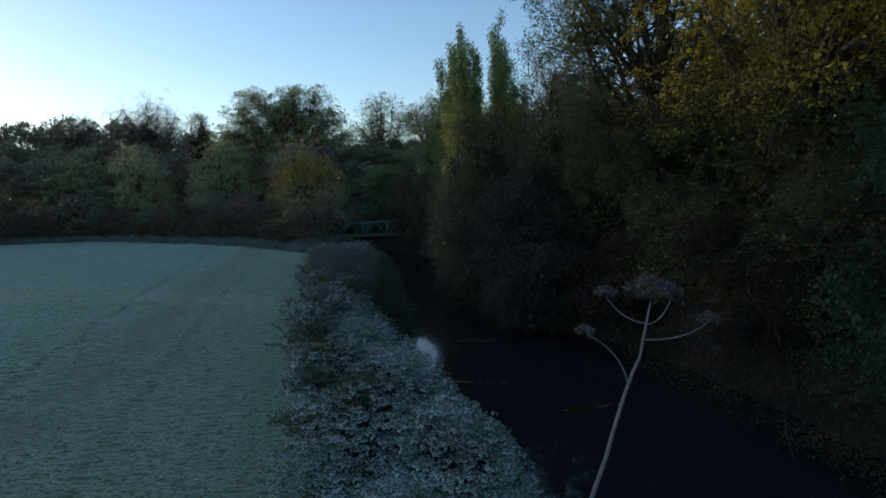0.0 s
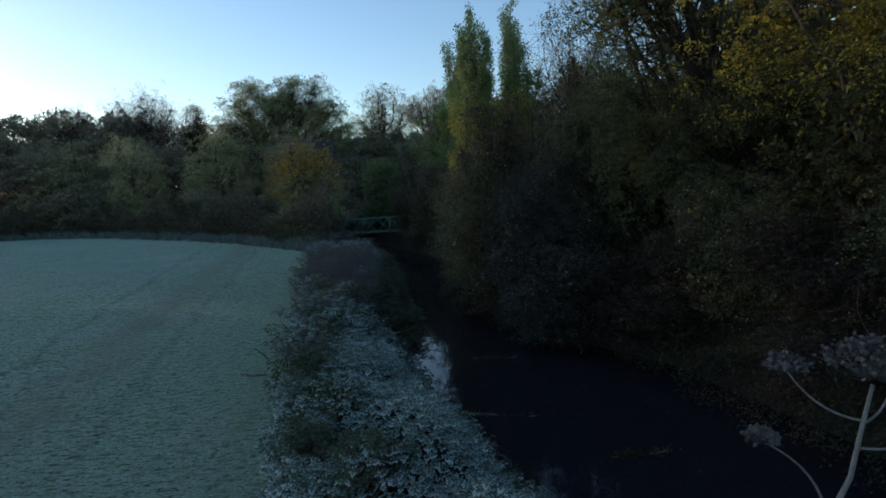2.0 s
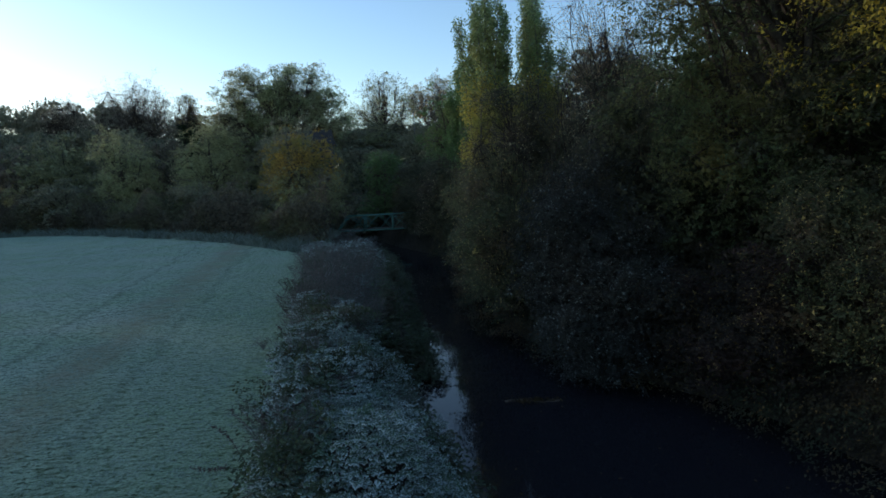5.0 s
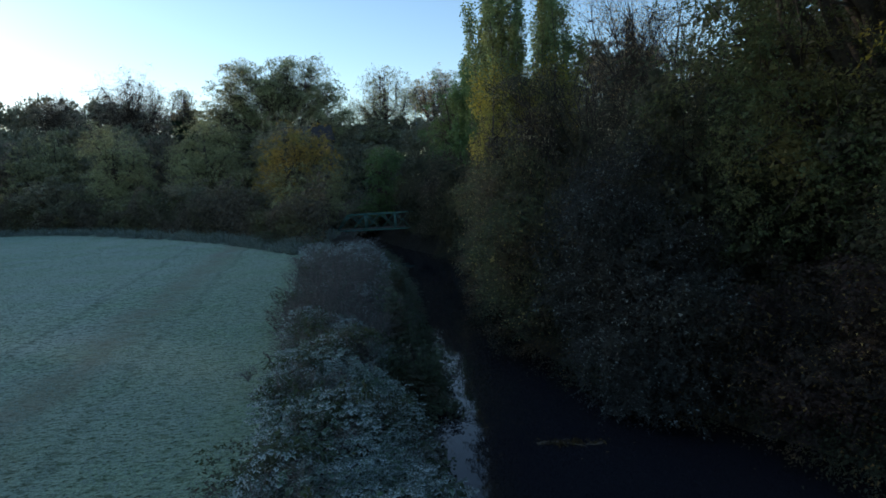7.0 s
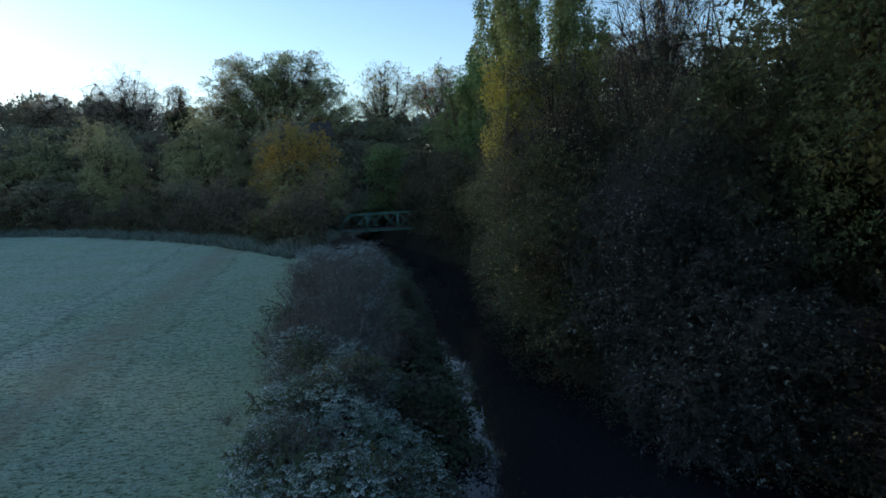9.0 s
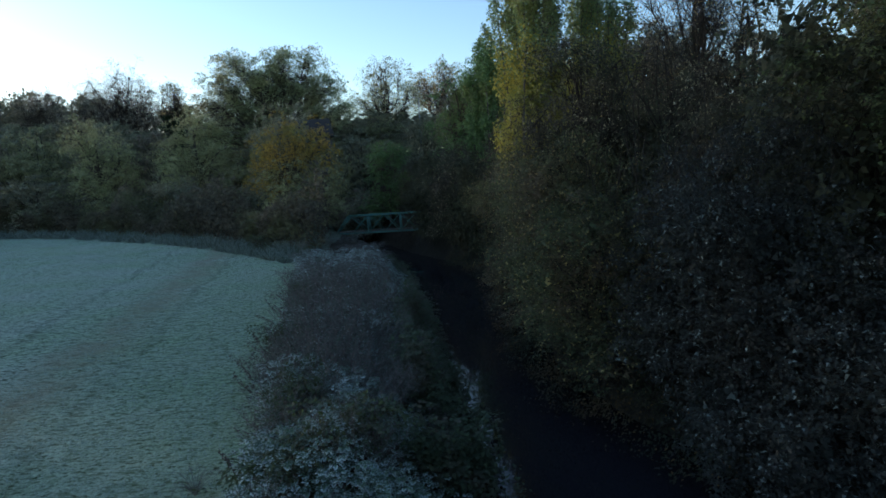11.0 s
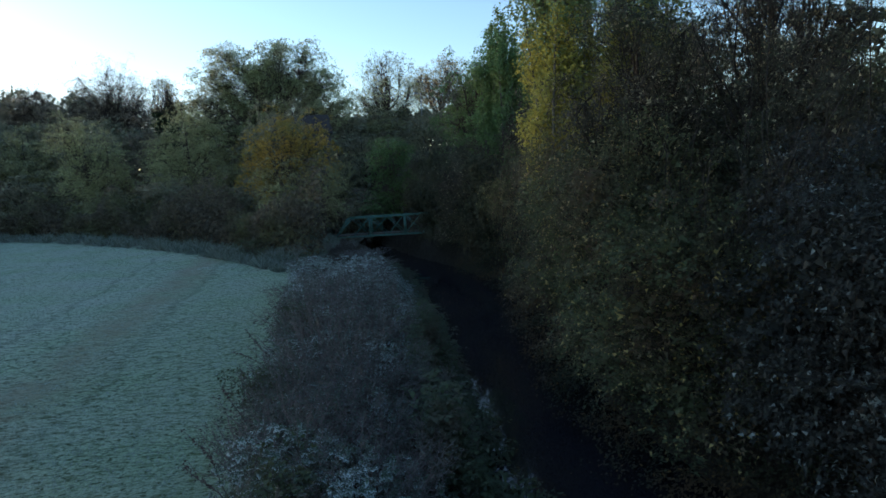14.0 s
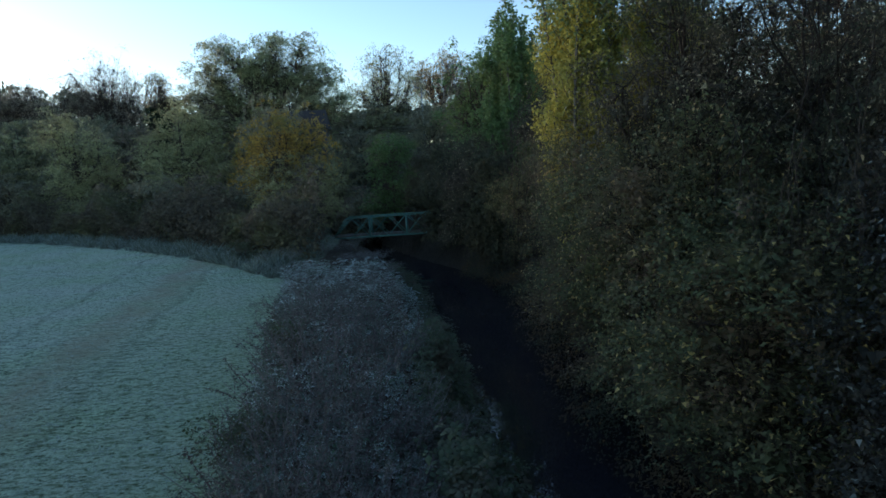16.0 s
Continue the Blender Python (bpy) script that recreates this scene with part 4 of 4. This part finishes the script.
# rough frosted grass at the meadow's far edge
rng = np.random.default_rng(90)
fx = rng.uniform(-75, -9.5, 46000)
fy = np.interp(fx, FAR_X, FAR_Y) - 0.3 + 3.4 * rng.beta(0.9, 1.7, len(fx))
lump = np.clip(0.4 + 0.75 * np.sin(fx * 2.3 + 0.8 * np.sin(fy * 2)) * np.sin(fx * 0.67 + fy * 1.9), 0, 1)
keep = rng.random(len(fx)) < 0.12 + 0.88 * lump
V, F = blades(91, np.stack([fx, fy], -1)[keep], 0.10 + 0.48 * lump[keep][:, None], 0.085, 0.55)
tagged(new("rough_grass", mesh_from("rough_grass", V, F, L_FROSTGRASS)), "tussocky frosted grass along the meadow's far edge", "grass", kind="stuff")

# dense undergrowth at the foot of the far trees
rng = np.random.default_rng(94)
n_u = 60000
ux = rng.uniform(-78, -8.5, n_u)
ub = rng.beta(1.3, 1.6, n_u)
uy = np.interp(ux, FAR_X, FAR_Y) + 2.4 + 5.5 * ub
utop = 2.3 + 1.0 * np.sin(ux * 0.55) + 0.7 * np.sin(ux * 1.7 + uy) + 1.6 * ub
uz = land(ux, uy) + np.maximum(utop, 0.6) * rng.beta(1.4, 1.0, n_u)
L_UNDER = leaf_mat("leaf_undergrowth", (0.062, 0.056, 0.042), (0.125, 0.108, 0.076), (0.12, 0.125, 0.06), 0.54, 0.25)
tagged(new("undergrowth", mesh_from("undergrowth", *leaves(rng, np.stack([ux, uy, uz], -1), 0.22, 0.3, 0.75, None, True), L_UNDER)), "tangled brown-green brambles under the far trees", "undergrowth", kind="stuff")

# lawn blades over the near meadow
rng = np.random.default_rng(92)
ty = 2 + 40 * rng.beta(1.3, 2.2, 11000)
tx = np.interp(ty, EDGE_Y, EDGE_X) + 0.1 - np.abs(rng.normal(0, 7.0, len(ty)))
gx_, gy_ = np.repeat(tx, 11) + rng.normal(0, 0.055, 11 * len(tx)), np.repeat(ty, 11) + rng.normal(0, 0.035, 11 * len(ty))
V, F = blades(93, np.stack([gx_, gy_], -1), 0.035, 0.016, 0.8)
L_LAWN = leaf_mat("leaf_frosted_lawn", (0.20, 0.28, 0.20), (0.38, 0.48, 0.39), (0.34, 0.43, 0.35), 0.55, 0.4, frost=0.5)
tagged(new("lawn_grass", mesh_from("lawn_grass", V, F, L_LAWN)), "short meadow grass stiff with hoar frost", "grass", kind="stuff")


def bar(a, b, w, h):
    """A square bar between two places, as arrays."""
    a, b = np.asarray(a, float), np.asarray(b, float)
    d = unit(b - a)
    s = np.cross(d, [0, 0, 1.0])
    s = unit(s) if np.linalg.norm(s) > 1e-3 else np.array([1.0, 0, 0])
    u = np.cross(s, d)
    v = [p + s * w / 2 * i + u * h / 2 * j for p in (a, b) for i, j in ((-1, -1), (1, -1), (1, 1), (-1, 1))]
    f = [(0, 3, 2, 1), (4, 5, 6, 7), (0, 1, 5, 4), (1, 2, 6, 5), (2, 3, 7, 6), (3, 0, 4, 7)]
    return np.array(v), np.array(f)


# footbridge
bridge = thing("footbridge", (-6.8, 53.7, 0.18), "green-painted steel lattice footbridge over the river", "bridge")
PAN = 2.37
for side in (0.0, 1.35):
    part("bottom_chord", mesh_from("bottom_chord", *bar((-2.6 * PAN * 0.5, side, 0), (2.6 * PAN, side, 0), 0.09, 0.11), STEEL), bridge)
    part("top_chord", mesh_from("top_chord", *bar((-PAN * 0.62, side, 1.27), (2.35 * PAN, side, 1.27), 0.07, 0.07), STEEL), bridge)
    part("end_rail", mesh_from("end_rail", *bar((-PAN * 0.62, side, 1.27), (-PAN, side, 0.02), 0.06, 0.06), STEEL), bridge)
    for i in range(3):
        part("post", mesh_from("post", *bar((i * PAN, side, 0), (i * PAN, side, 1.25), 0.10, 0.10), STEEL), bridge)
        o = -0.28 if side == 0 else 0.28
        part("outrigger", mesh_from("outrigger", *bar((i * PAN + 0.05, side + o, -0.02), (i * PAN, side, 1.2), 0.05, 0.05), STEEL), bridge)
    for i in range(-1, 2):
        for j in range(2):
            x0 = i * PAN + j * PAN / 2
            for za, zb in ((0.05, 1.24), (1.24, 0.05)):
                if i == -1 and j == 0 and za > zb:
                    continue
                part("diagonal", mesh_from("diagonal", *bar((x0 + 0.04, side, za), (x0 + PAN / 2 - 0.04, side, zb), 0.045, 0.045), STEEL), bridge)
for i in range(40):
    x = -2.9 + i * 0.225
    part("deck_board", mesh_from("deck_board", *bar((x, 0.05, 0.1), (x, 1.3, 0.1), 0.2, 0.05), DECK), bridge)
for x in (-3.3, 5.9):
    at = (-6.8 + x, 54.4, -0.75)
    thing("bridge_abutment", at, "stained concrete block under the footbridge's end", "abutment", "bridge abutments", data=mesh_from("bridge_abutment", *bar((0, -1.0, 0), (0, 1.0, 0), 0.9, 1.75), CONCRETE))

# lamp post on the rise
post = thing("street_lamp", (-2.9, 93.0, zl(-2.9, 93.0)), "slim grey street lamp standing among the trees on the rise", "street lamp")
ph = 15.0 - post.location.z
part("column", mesh_from("column", *tubes([([(0, 0, 0), (0, 0, ph / 2), (0, 0, ph)], [0.09, 0.07, 0.05])], 8), GALV, True), post)
part("arm", mesh_from("arm", *bar((0, 0, ph - 0.05), (-0.5, 0, ph + 0.05), 0.05, 0.05), GALV), post)
part("lantern", mesh_from("lantern", *bar((-0.4, 0, ph + 0.04), (-0.85, 0, ph + 0.1), 0.2, 0.1), GALV), post)

# dry hogweed by the water
hog = thing("hogweed", (1.02, 4.9, zl(1.02, 4.9)), "tall dry hogweed stalk with brown seed umbels by the water", "hogweed")
hz = hog.location.z
rng = np.random.default_rng(95)


def off(x, z, y=4.9):
    return (x - 1.02, y - 4.9, z - hz)


stem = [(0, 0, -0.05), off(1.12, 0.1), off(1.23, 0.4), off(1.39, 0.83), off(1.5, 1.2), off(1.6, 1.5), off(1.69, 1.74), off(1.77, 1.9), off(1.83, 2.2), off(1.89, 2.47)]
part("stem", mesh_from("stem", *tubes([(stem, np.linspace(0.028, 0.011, 10))], 8), STALK, True), hog)
HEADS = [  # head place, start on the stem, radius, elbow
    (off(1.89, 2.52), None, 0.265, None),
    (off(1.47, 2.53, 5.05), off(1.84, 2.25), 0.115, off(1.62, 2.27, 5.0)),
    (off(2.20, 2.49, 5.1), off(1.84, 2.24), 0.115, off(2.06, 2.22, 5.0)),
    (off(2.42, 2.27, 4.75), off(1.83, 2.08), 0.10, off(2.2, 2.07, 4.8)),
    (off(1.17, 2.21, 4.8), off(1.64, 1.62), 0.085, off(1.56, 2.0, 4.85))]
for top, start, r, elbow in HEADS:
    top = np.array(top)
    if start:
        a, e = np.array(start), np.array(elbow)
        t = np.linspace(0, 1, 9)[:, None]
        pts = (1 - t) ** 2 * a + 2 * t * (1 - t) * e + t * t * top
        part("branch", mesh_from("branch", *tubes([(pts, np.linspace(0.009, 0.005, 9))], 6), STALK, True), hog)
    rays = []
    seeds = []
    for i in range(60):
        ang, q = i * 2.4, math.sqrt((i + 0.5) / 60)
        tip = top + np.array([r * q * math.cos(ang), r * q * math.sin(ang), 0.05 * r / 0.2 + 0.46 * r * (1 - q * q)])
        rays.append((bend(top, tip, 4, rng, 0.12, 0.02), np.array([0.004, 0.003, 0.0022, 0.0018])))
        for _ in range(6):
            d = unit(rng.normal(0, 1, 3) + (0, 0, 0.8))
            rays.append((np.stack([tip, tip + d * 0.2 * r]), np.array([0.0016, 0.001])))
            seeds.append(tip + d * 0.2 * r)
    rv, rf = tubes(rays, 3)
    umb = part("umbel", mesh_from("umbel", rv, rf, UMBEL), hog, "brown dried seed head")
    tagged(part("seed_mass", mesh_from("seed_mass", *leaves(rng, np.array(seeds), 0.03, 0.35, 0.8), UMBEL), umb), kind="stuff")

# weeds, dead stalks and tussocks among the nettles
rng = np.random.default_rng(101)
weed = tree_parts(rng, 0.7, 0.012, [(0.3 * math.cos(i * 2.4), 0.3 * math.sin(i * 2.4), 0.3 + 0.09 * (i % 4), 0.2, 0.2, 0.24) for i in range(9)], 1700, 0.062, 12, 0.10, twig_share=0.9, shell=1.6, fork=0.05, twig_r=0.004)
first = None
for i, (x, y, r, h) in enumerate([(-3.5, 12.4, 1.1, 0.85), (-3.7, 15.6, 0.9, 0.7), (-3.7, 19.6, 1.2, 0.9), (-1.8, 8.3, 0.9, 0.7), (-2.5, 10.4, 0.8, 0.7), (-2.9, 17.0, 0.9, 0.6), (-1.9, 20.3, 1.3, 0.8), (-2.2, 23.0, 1.3, 0.9), (-2.4, 25.8, 1.2, 0.9), (-12.9, 47.7, 1.5, 1.0), (-11.9, 46.6, 1.0, 0.7), (-2.5, 7.4, 0.9, 0.6), (-2.9, 9.3, 1.0, 0.7), (-3.2, 11.0, 1.0, 0.8), (-3.9, 14.2, 1.1, 0.8), (-4.3, 17.0, 1.0, 0.7), (-3.4, 16.4, 1.0, 0.8), (-4.5, 18.8, 1.1, 0.8), (-4.9, 21.2, 1.0, 0.8), (-2.6, 21.8, 1.0, 0.7), (-5.7, 24.6, 1.0, 0.8), (-6.2, 29.6, 1.1, 0.8)]):
    x += 0.28 if y < 24 else 0.0
    m = pose(x, y, zl(x, y), 0, 0, 61 * i)
    if first is None:
        first = plant_tree("weed_clump", (x, y, zl(x, y)), "dark green weeds browned and lightly frosted", "weeds", *weed, TWIG, L_DOCK, "weeds on the near bank", leaf_name="foliage")
        first.scale = (r, r, h)
    else:
        copy_thing(first, m).scale = (r, r, h)


def dock_stalk(seed, x, y, tip):
    """A leaning dead stalk set with dark seed whorls."""
    rng = np.random.default_rng(seed)
    pts = bend((0, 0, 0), tip, 9, rng, -0.08, 0.04)
    ob = thing("dock_stalk", (x, y, zl(x, y) + 0.1), "dead brown dock stalk leaning over the frosted lawn", "weed", "dead stalks")
    part("stem", mesh_from("stem", *tubes([(pts, np.linspace(0.007, 0.003, 9))], 5), TWIG), ob)
    s = rng.uniform(3.0, 7.99, 90)
    j = s.astype(int)
    at = pts[j] + (pts[j + 1] - pts[j]) * (s - j)[:, None] + rng.normal(0, 0.012, (90, 3))
    tagged(part("seed_mass", mesh_from("seed_mass", *leaves(rng, at, 0.03, 0.0, 0.8), TWIG), ob), "dark dry seed whorls", kind="stuff")


for i, (x, y, tip) in enumerate([(-3.75, 12.7, (-0.55, 0.15, 0.65)), (-3.7, 12.6, (-0.75, -0.2, 0.3)), (-3.45, 12.9, (-0.25, 0.2, 0.7)), (-5.4, 21.8, (-0.5, 0.1, 0.9)), (-5.3, 21.6, (-0.35, -0.3, 0.75)), (-6.1, 26.6, (-0.55, 0.1, 0.85)), (-6.0, 26.2, (-0.7, -0.2, 0.6)), (-5.5, 23.2, (-0.45, 0.2, 0.8)), (-4.6, 18.6, (-0.4, 0.2, 0.6))]):
    dock_stalk(110 + i, x, y, tip)

def dead_stem(seed, at, tip, label):
    """A pale bare stem with a few side shoots, leaning out of the bank."""
    rng = np.random.default_rng(seed)
    ob = thing("dead_stem", at, label, "stem", "bare stems on the far bank")
    pts = bend((0, 0, 0), tip, 9, rng, 0.0, 0.03)
    part("stem", mesh_from("stem", *tubes([(pts, np.linspace(0.010, 0.004, 9))], 6), TWIG, True), ob)
    for k in (4, 6, 7):
        shoot = bend(pts[k], pts[k] + rng.normal(0, 0.12, 3) + (0, 0, 0.12), 4, rng)
        part("side_shoot", mesh_from("side_shoot", *tubes([(shoot, np.linspace(0.005, 0.002, 4))], 4), TWIG), ob)


dead_stem(140, (6.75, 10.4, 0.25), (-0.75, -0.1, 1.75), "bare brown stem leaning from the dark bank")
dead_stem(141, (6.05, 8.9, WATER_Z - 0.02), (-0.12, 0.1, 1.3), "bare brown stem standing in the water's edge")
dead_stem(142, (6.6, 9.6, -0.7), (-0.4, -0.2, 1.1), "thin brown stem leaning from the brambles")

rng = np.random.default_rng(120)
arcs = []
for i in range(46):
    a = rng.uniform(0, 6.283)
    L, H = rng.uniform(0.35, 0.8), rng.uniform(0.25, 0.55)
    t = np.linspace(0, 1, 7)
    arcs.append((np.stack([L * t * math.cos(a), L * t * math.sin(a), H * np.sin(np.pi * np.minimum(t * 0.85, 1)) * 1.1 + 0.02], -1), np.linspace(0.006, 0.0025, 7)))
tuss = mesh_from("grass_tussock", *tubes(arcs, 3), bark_mat("frosted_grass_stem", (0.10, 0.10, 0.08), (0.25, 0.26, 0.24), 20.0))
for i, (x, y, s) in enumerate([(-1.95, 16.0, 1.0), (-1.5, 15.2, 0.8), (-2.6, 17.8, 0.7), (-1.7, 18.4, 0.9), (-2.9, 24.8, 1.0), (-2.6, 27.6, 1.1), (-2.9, 28.6, 1.2), (-5.4, 18.9, 0.6), (-9.6, 44.0, 1.3), (-8.4, 46.4, 1.3), (-7.0, 47.6, 1.3), (-10.9, 44.6, 1.2)]):
    ob = thing("grass_tussock", (x, y, zl(x, y) + 0.08), "arching frosted grass stems bent towards the water", "grass", "grass tussocks", data=tuss, turn=i * 1.3)
    ob.scale = (s, s, s)

# dark weeds hanging at the near water's edge
rng = np.random.default_rng(122)
ey = np.concatenate([rng.uniform(7, 50, 1700), rng.uniform(20.5, 36, 1500)])
ex = np.interp(ey, WL_Y, WL_X) + rng.normal(-0.25, 0.2, len(ey)) - 0.35 * smooth(21, 20, ey) + 0.22 * smooth(20.4, 21, ey) * smooth(28, 26, ey)
tagged(new("water_edge_weeds", mesh_from("water_edge_weeds", *nettles(123, np.stack([ex, ey], -1), 0.45, 0.13, 3, 3), L_DOCK)), "dark green weeds hanging at the water's edge", "weeds", kind="stuff")

ey = rng.uniform(20.4, 31, 800)
ex = np.interp(ey, WL_Y, WL_X) + rng.normal(-0.75, 0.2, len(ey)) + 0.7 * smooth(20.6, 21.3, ey) * smooth(23.2, 22.2, ey)
tagged(new("bank_weeds", mesh_from("bank_weeds", *nettles(125, np.stack([ex, ey], -1), 1.15, 0.13, 5, 4), L_DOCK)), "tall dark green weeds at the brink of the water", "weeds", kind="stuff")

# brambles trailing down the far bank to the water
rng = np.random.default_rng(126)
n_s = 9000
by = rng.uniform(-3, 46, n_s)
bt = rng.beta(1.1, 1.3, n_s)
lump = 0.5 + 0.5 * np.sin(by * 1.9 + 3 * bt) * np.sin(by * 0.73 + 5 * bt)
bx = np.interp(by, WR_Y, WR_X) - 0.75 + 2.6 * bt + rng.normal(0, 0.12, n_s)
bz = np.maximum(WATER_Z + 0.12, WATER_Z + 0.2 + 1.35 * bt + (0.25 + 0.6 * bt) * lump)
way = unit(np.stack([rng.normal(-0.8, 0.35, n_s), rng.normal(0, 0.6, n_s), rng.normal(-0.35, 0.3, n_s)], -1))
s_ = rng.uniform(-0.25, 0.3, (n_s * 8, 1))
along = np.repeat(way, 8, 0)
at = np.repeat(np.stack([bx, by, bz], -1), 8, 0) + along * s_ + rng.normal(0, 0.06, (n_s * 8, 3))
at[:, 2] = np.maximum(at[:, 2], WATER_Z + 0.06)
L_TRAIL = leaf_mat("leaf_trailing_bramble", (0.030, 0.036, 0.022), (0.060, 0.068, 0.038), (0.105, 0.072, 0.036), 0.53, 0.6, rough=0.5, rare=(0.18, 0.12, 0.045))
tagged(new("trailing_brambles", mesh_from("trailing_brambles", *leaves(rng, at, 0.06, 0.3, 0.7, along, True), L_TRAIL)), "dark brambles with yellowing leaves trailing down to the water", "brambles", kind="stuff")

# bare stems hanging in the far bank's thicket
rng = np.random.default_rng(124)
stems = []
for i in range(420):
    y = rng.uniform(21, 42)
    x = np.interp(y, [17, 20, 23, 26, 30, 36, 42], [4.6, 2.6, 1.4, 0.8, 0.4, 0.7, 0.2]) + abs(rng.normal(0, 0.7))
    z0 = rng.uniform(1.2, 5.6)
    z1 = max(z0 - rng.uniform(1.5, 4.0), -1.3)
    stems.append((bend((x + rng.normal(0.5, 0.4), y + rng.normal(0, 0.5), z0), (x, y, z1), 7, rng, 0.0, 0.05), np.linspace(0.009, 0.003, 7)))
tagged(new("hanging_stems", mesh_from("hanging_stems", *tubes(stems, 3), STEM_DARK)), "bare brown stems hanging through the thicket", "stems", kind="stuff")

# drift on the water
DRIFT = bark_mat("wet_drift_wood", (0.08, 0.065, 0.05), (0.24, 0.19, 0.14), 8.0)
DEADLEAF = leaf_mat("leaf_floating_dead", (0.035, 0.025, 0.013), (0.08, 0.055, 0.023), (0.12, 0.09, 0.03), 0.55, 2.0)


def drift(seed, x, y, length, turn, n):
    """A floating branch with dead leaves caught on it."""
    rng = np.random.default_rng(seed)
    ob = thing("floating_branch", (x, y, WATER_Z + 0.005), "half-sunk branch with dead leaves caught on it", "branch", "drift on the water", turn=turn)
    main = bend((-length / 2, 0, 0), (length / 2, 0, 0.02), 8, rng, 0, 0.03)
    side = [(bend(main[k], main[k] + (rng.uniform(0.1, 0.3), rng.uniform(-0.25, 0.25), 0.05), 4, rng), np.linspace(0.01, 0.004, 4)) for k in (2, 4, 5, 6)]
    part("branch", mesh_from("branch", *tubes([(main, np.linspace(0.035, 0.014, 8))] + side, 6), DRIFT, True), ob)
    at = np.stack([rng.normal(0, length * 0.26, n), rng.normal(0, 0.07, n), rng.uniform(0.0, 0.06, n)], -1)
    part("dead_leaves", mesh_from("dead_leaves", *leaves(rng, at, 0.07, 0.0, 0.7), DEADLEAF), ob, "brown dead leaves")


drift(130, 0.65, 14.0, 1.7, -0.2, 60)
drift(131, 1.05, 18.3, 1.3, -0.12, 160)
drift(132, 3.05, 11.8, 1.1, 0.1, 150)
rng = np.random.default_rng(134)
fy = rng.uniform(6, 34, 150)
wl_, wr_ = np.interp(fy, WL_Y, WL_X), np.interp(fy, WR_Y, WR_X)
fx = wl_ + (wr_ - wl_) * rng.random(150)
n = 150
a = rng.uniform(0, 6.28, n)
d, q = np.stack([np.cos(a), np.sin(a), 0 * a], -1), np.stack([-np.sin(a), np.cos(a), 0 * a], -1)
c = np.stack([fx, fy, 0 * fx + WATER_Z + 0.004], -1)
sz = rng.uniform(0.02, 0.045, (n, 1))
V = np.stack([c - d * sz, c + q * sz * 0.6 + (0, 0, 0.006), c + d * sz, c - q * sz * 0.6 + (0, 0, 0.006)], 1).reshape(-1, 3)
tagged(new("floating_leaves", mesh_from("floating_leaves", V, np.arange(4 * n).reshape(n, 4), DEADLEAF)), "scattered fallen leaves floating on dark water", "leaves", kind="stuff")

# a house half hidden by the trees on the rise
hx, hy = -15.4, 75.0
house = thing("house", (hx, hy, zl(hx, hy) + 0.3), "dull brown two-storey house half hidden behind autumn trees", "house")
part("wall", mesh_from("wall", *bar((0, -2.5, 3.3), (0, 2.5, 3.3), 5.2, 6.6), RENDERWALL), house)
rv = [(-2.9, -2.8, 6.45), (2.9, -2.8, 6.45), (2.9, 2.8, 6.45), (-2.9, 2.8, 6.45), (-2.9, 0, 8.3), (2.9, 0, 8.3)]
part("roof", mesh_from("roof", rv, [(0, 1, 5, 4), (2, 3, 4, 5), (0, 4, 3, 3), (1, 2, 5, 5)], SLATE), house)
for wx in (-1.4, 1.4):
    for wz in (1.6, 4.9):
        win = part("window", mesh_from("window", *bar((wx - 0.5, -2.53, wz), (wx + 0.5, -2.53, wz), 0.02, 1.2), GLASS), house)
        for a0, b0, w in (((wx - 0.55, -2.56, wz + 0.6), (wx + 0.55, -2.56, wz + 0.6), 0.07), ((wx - 0.55, -2.56, wz - 0.6), (wx + 0.55, -2.56, wz - 0.6), 0.09), ((wx - 0.55, -2.56, wz + 0.1), (wx + 0.55, -2.56, wz + 0.1), 0.05)):
            part("window_frame", mesh_from("window_frame", *bar(a0, b0, 0.06, w), WHITE), win)
        for o in (-0.55, 0.0, 0.55):
            part("window_frame", mesh_from("window_frame", *bar((wx + o, -2.555, wz - 0.6), (wx + o, -2.555, wz + 0.6), 0.06, 0.06), WHITE), win)
part("drainpipe", mesh_from("drainpipe", *tubes([([(-2.45, -2.58, 0), (-2.45, -2.58, 3), (-2.45, -2.58, 6.4)], [0.05, 0.05, 0.05])], 8), WHITE, True), house)
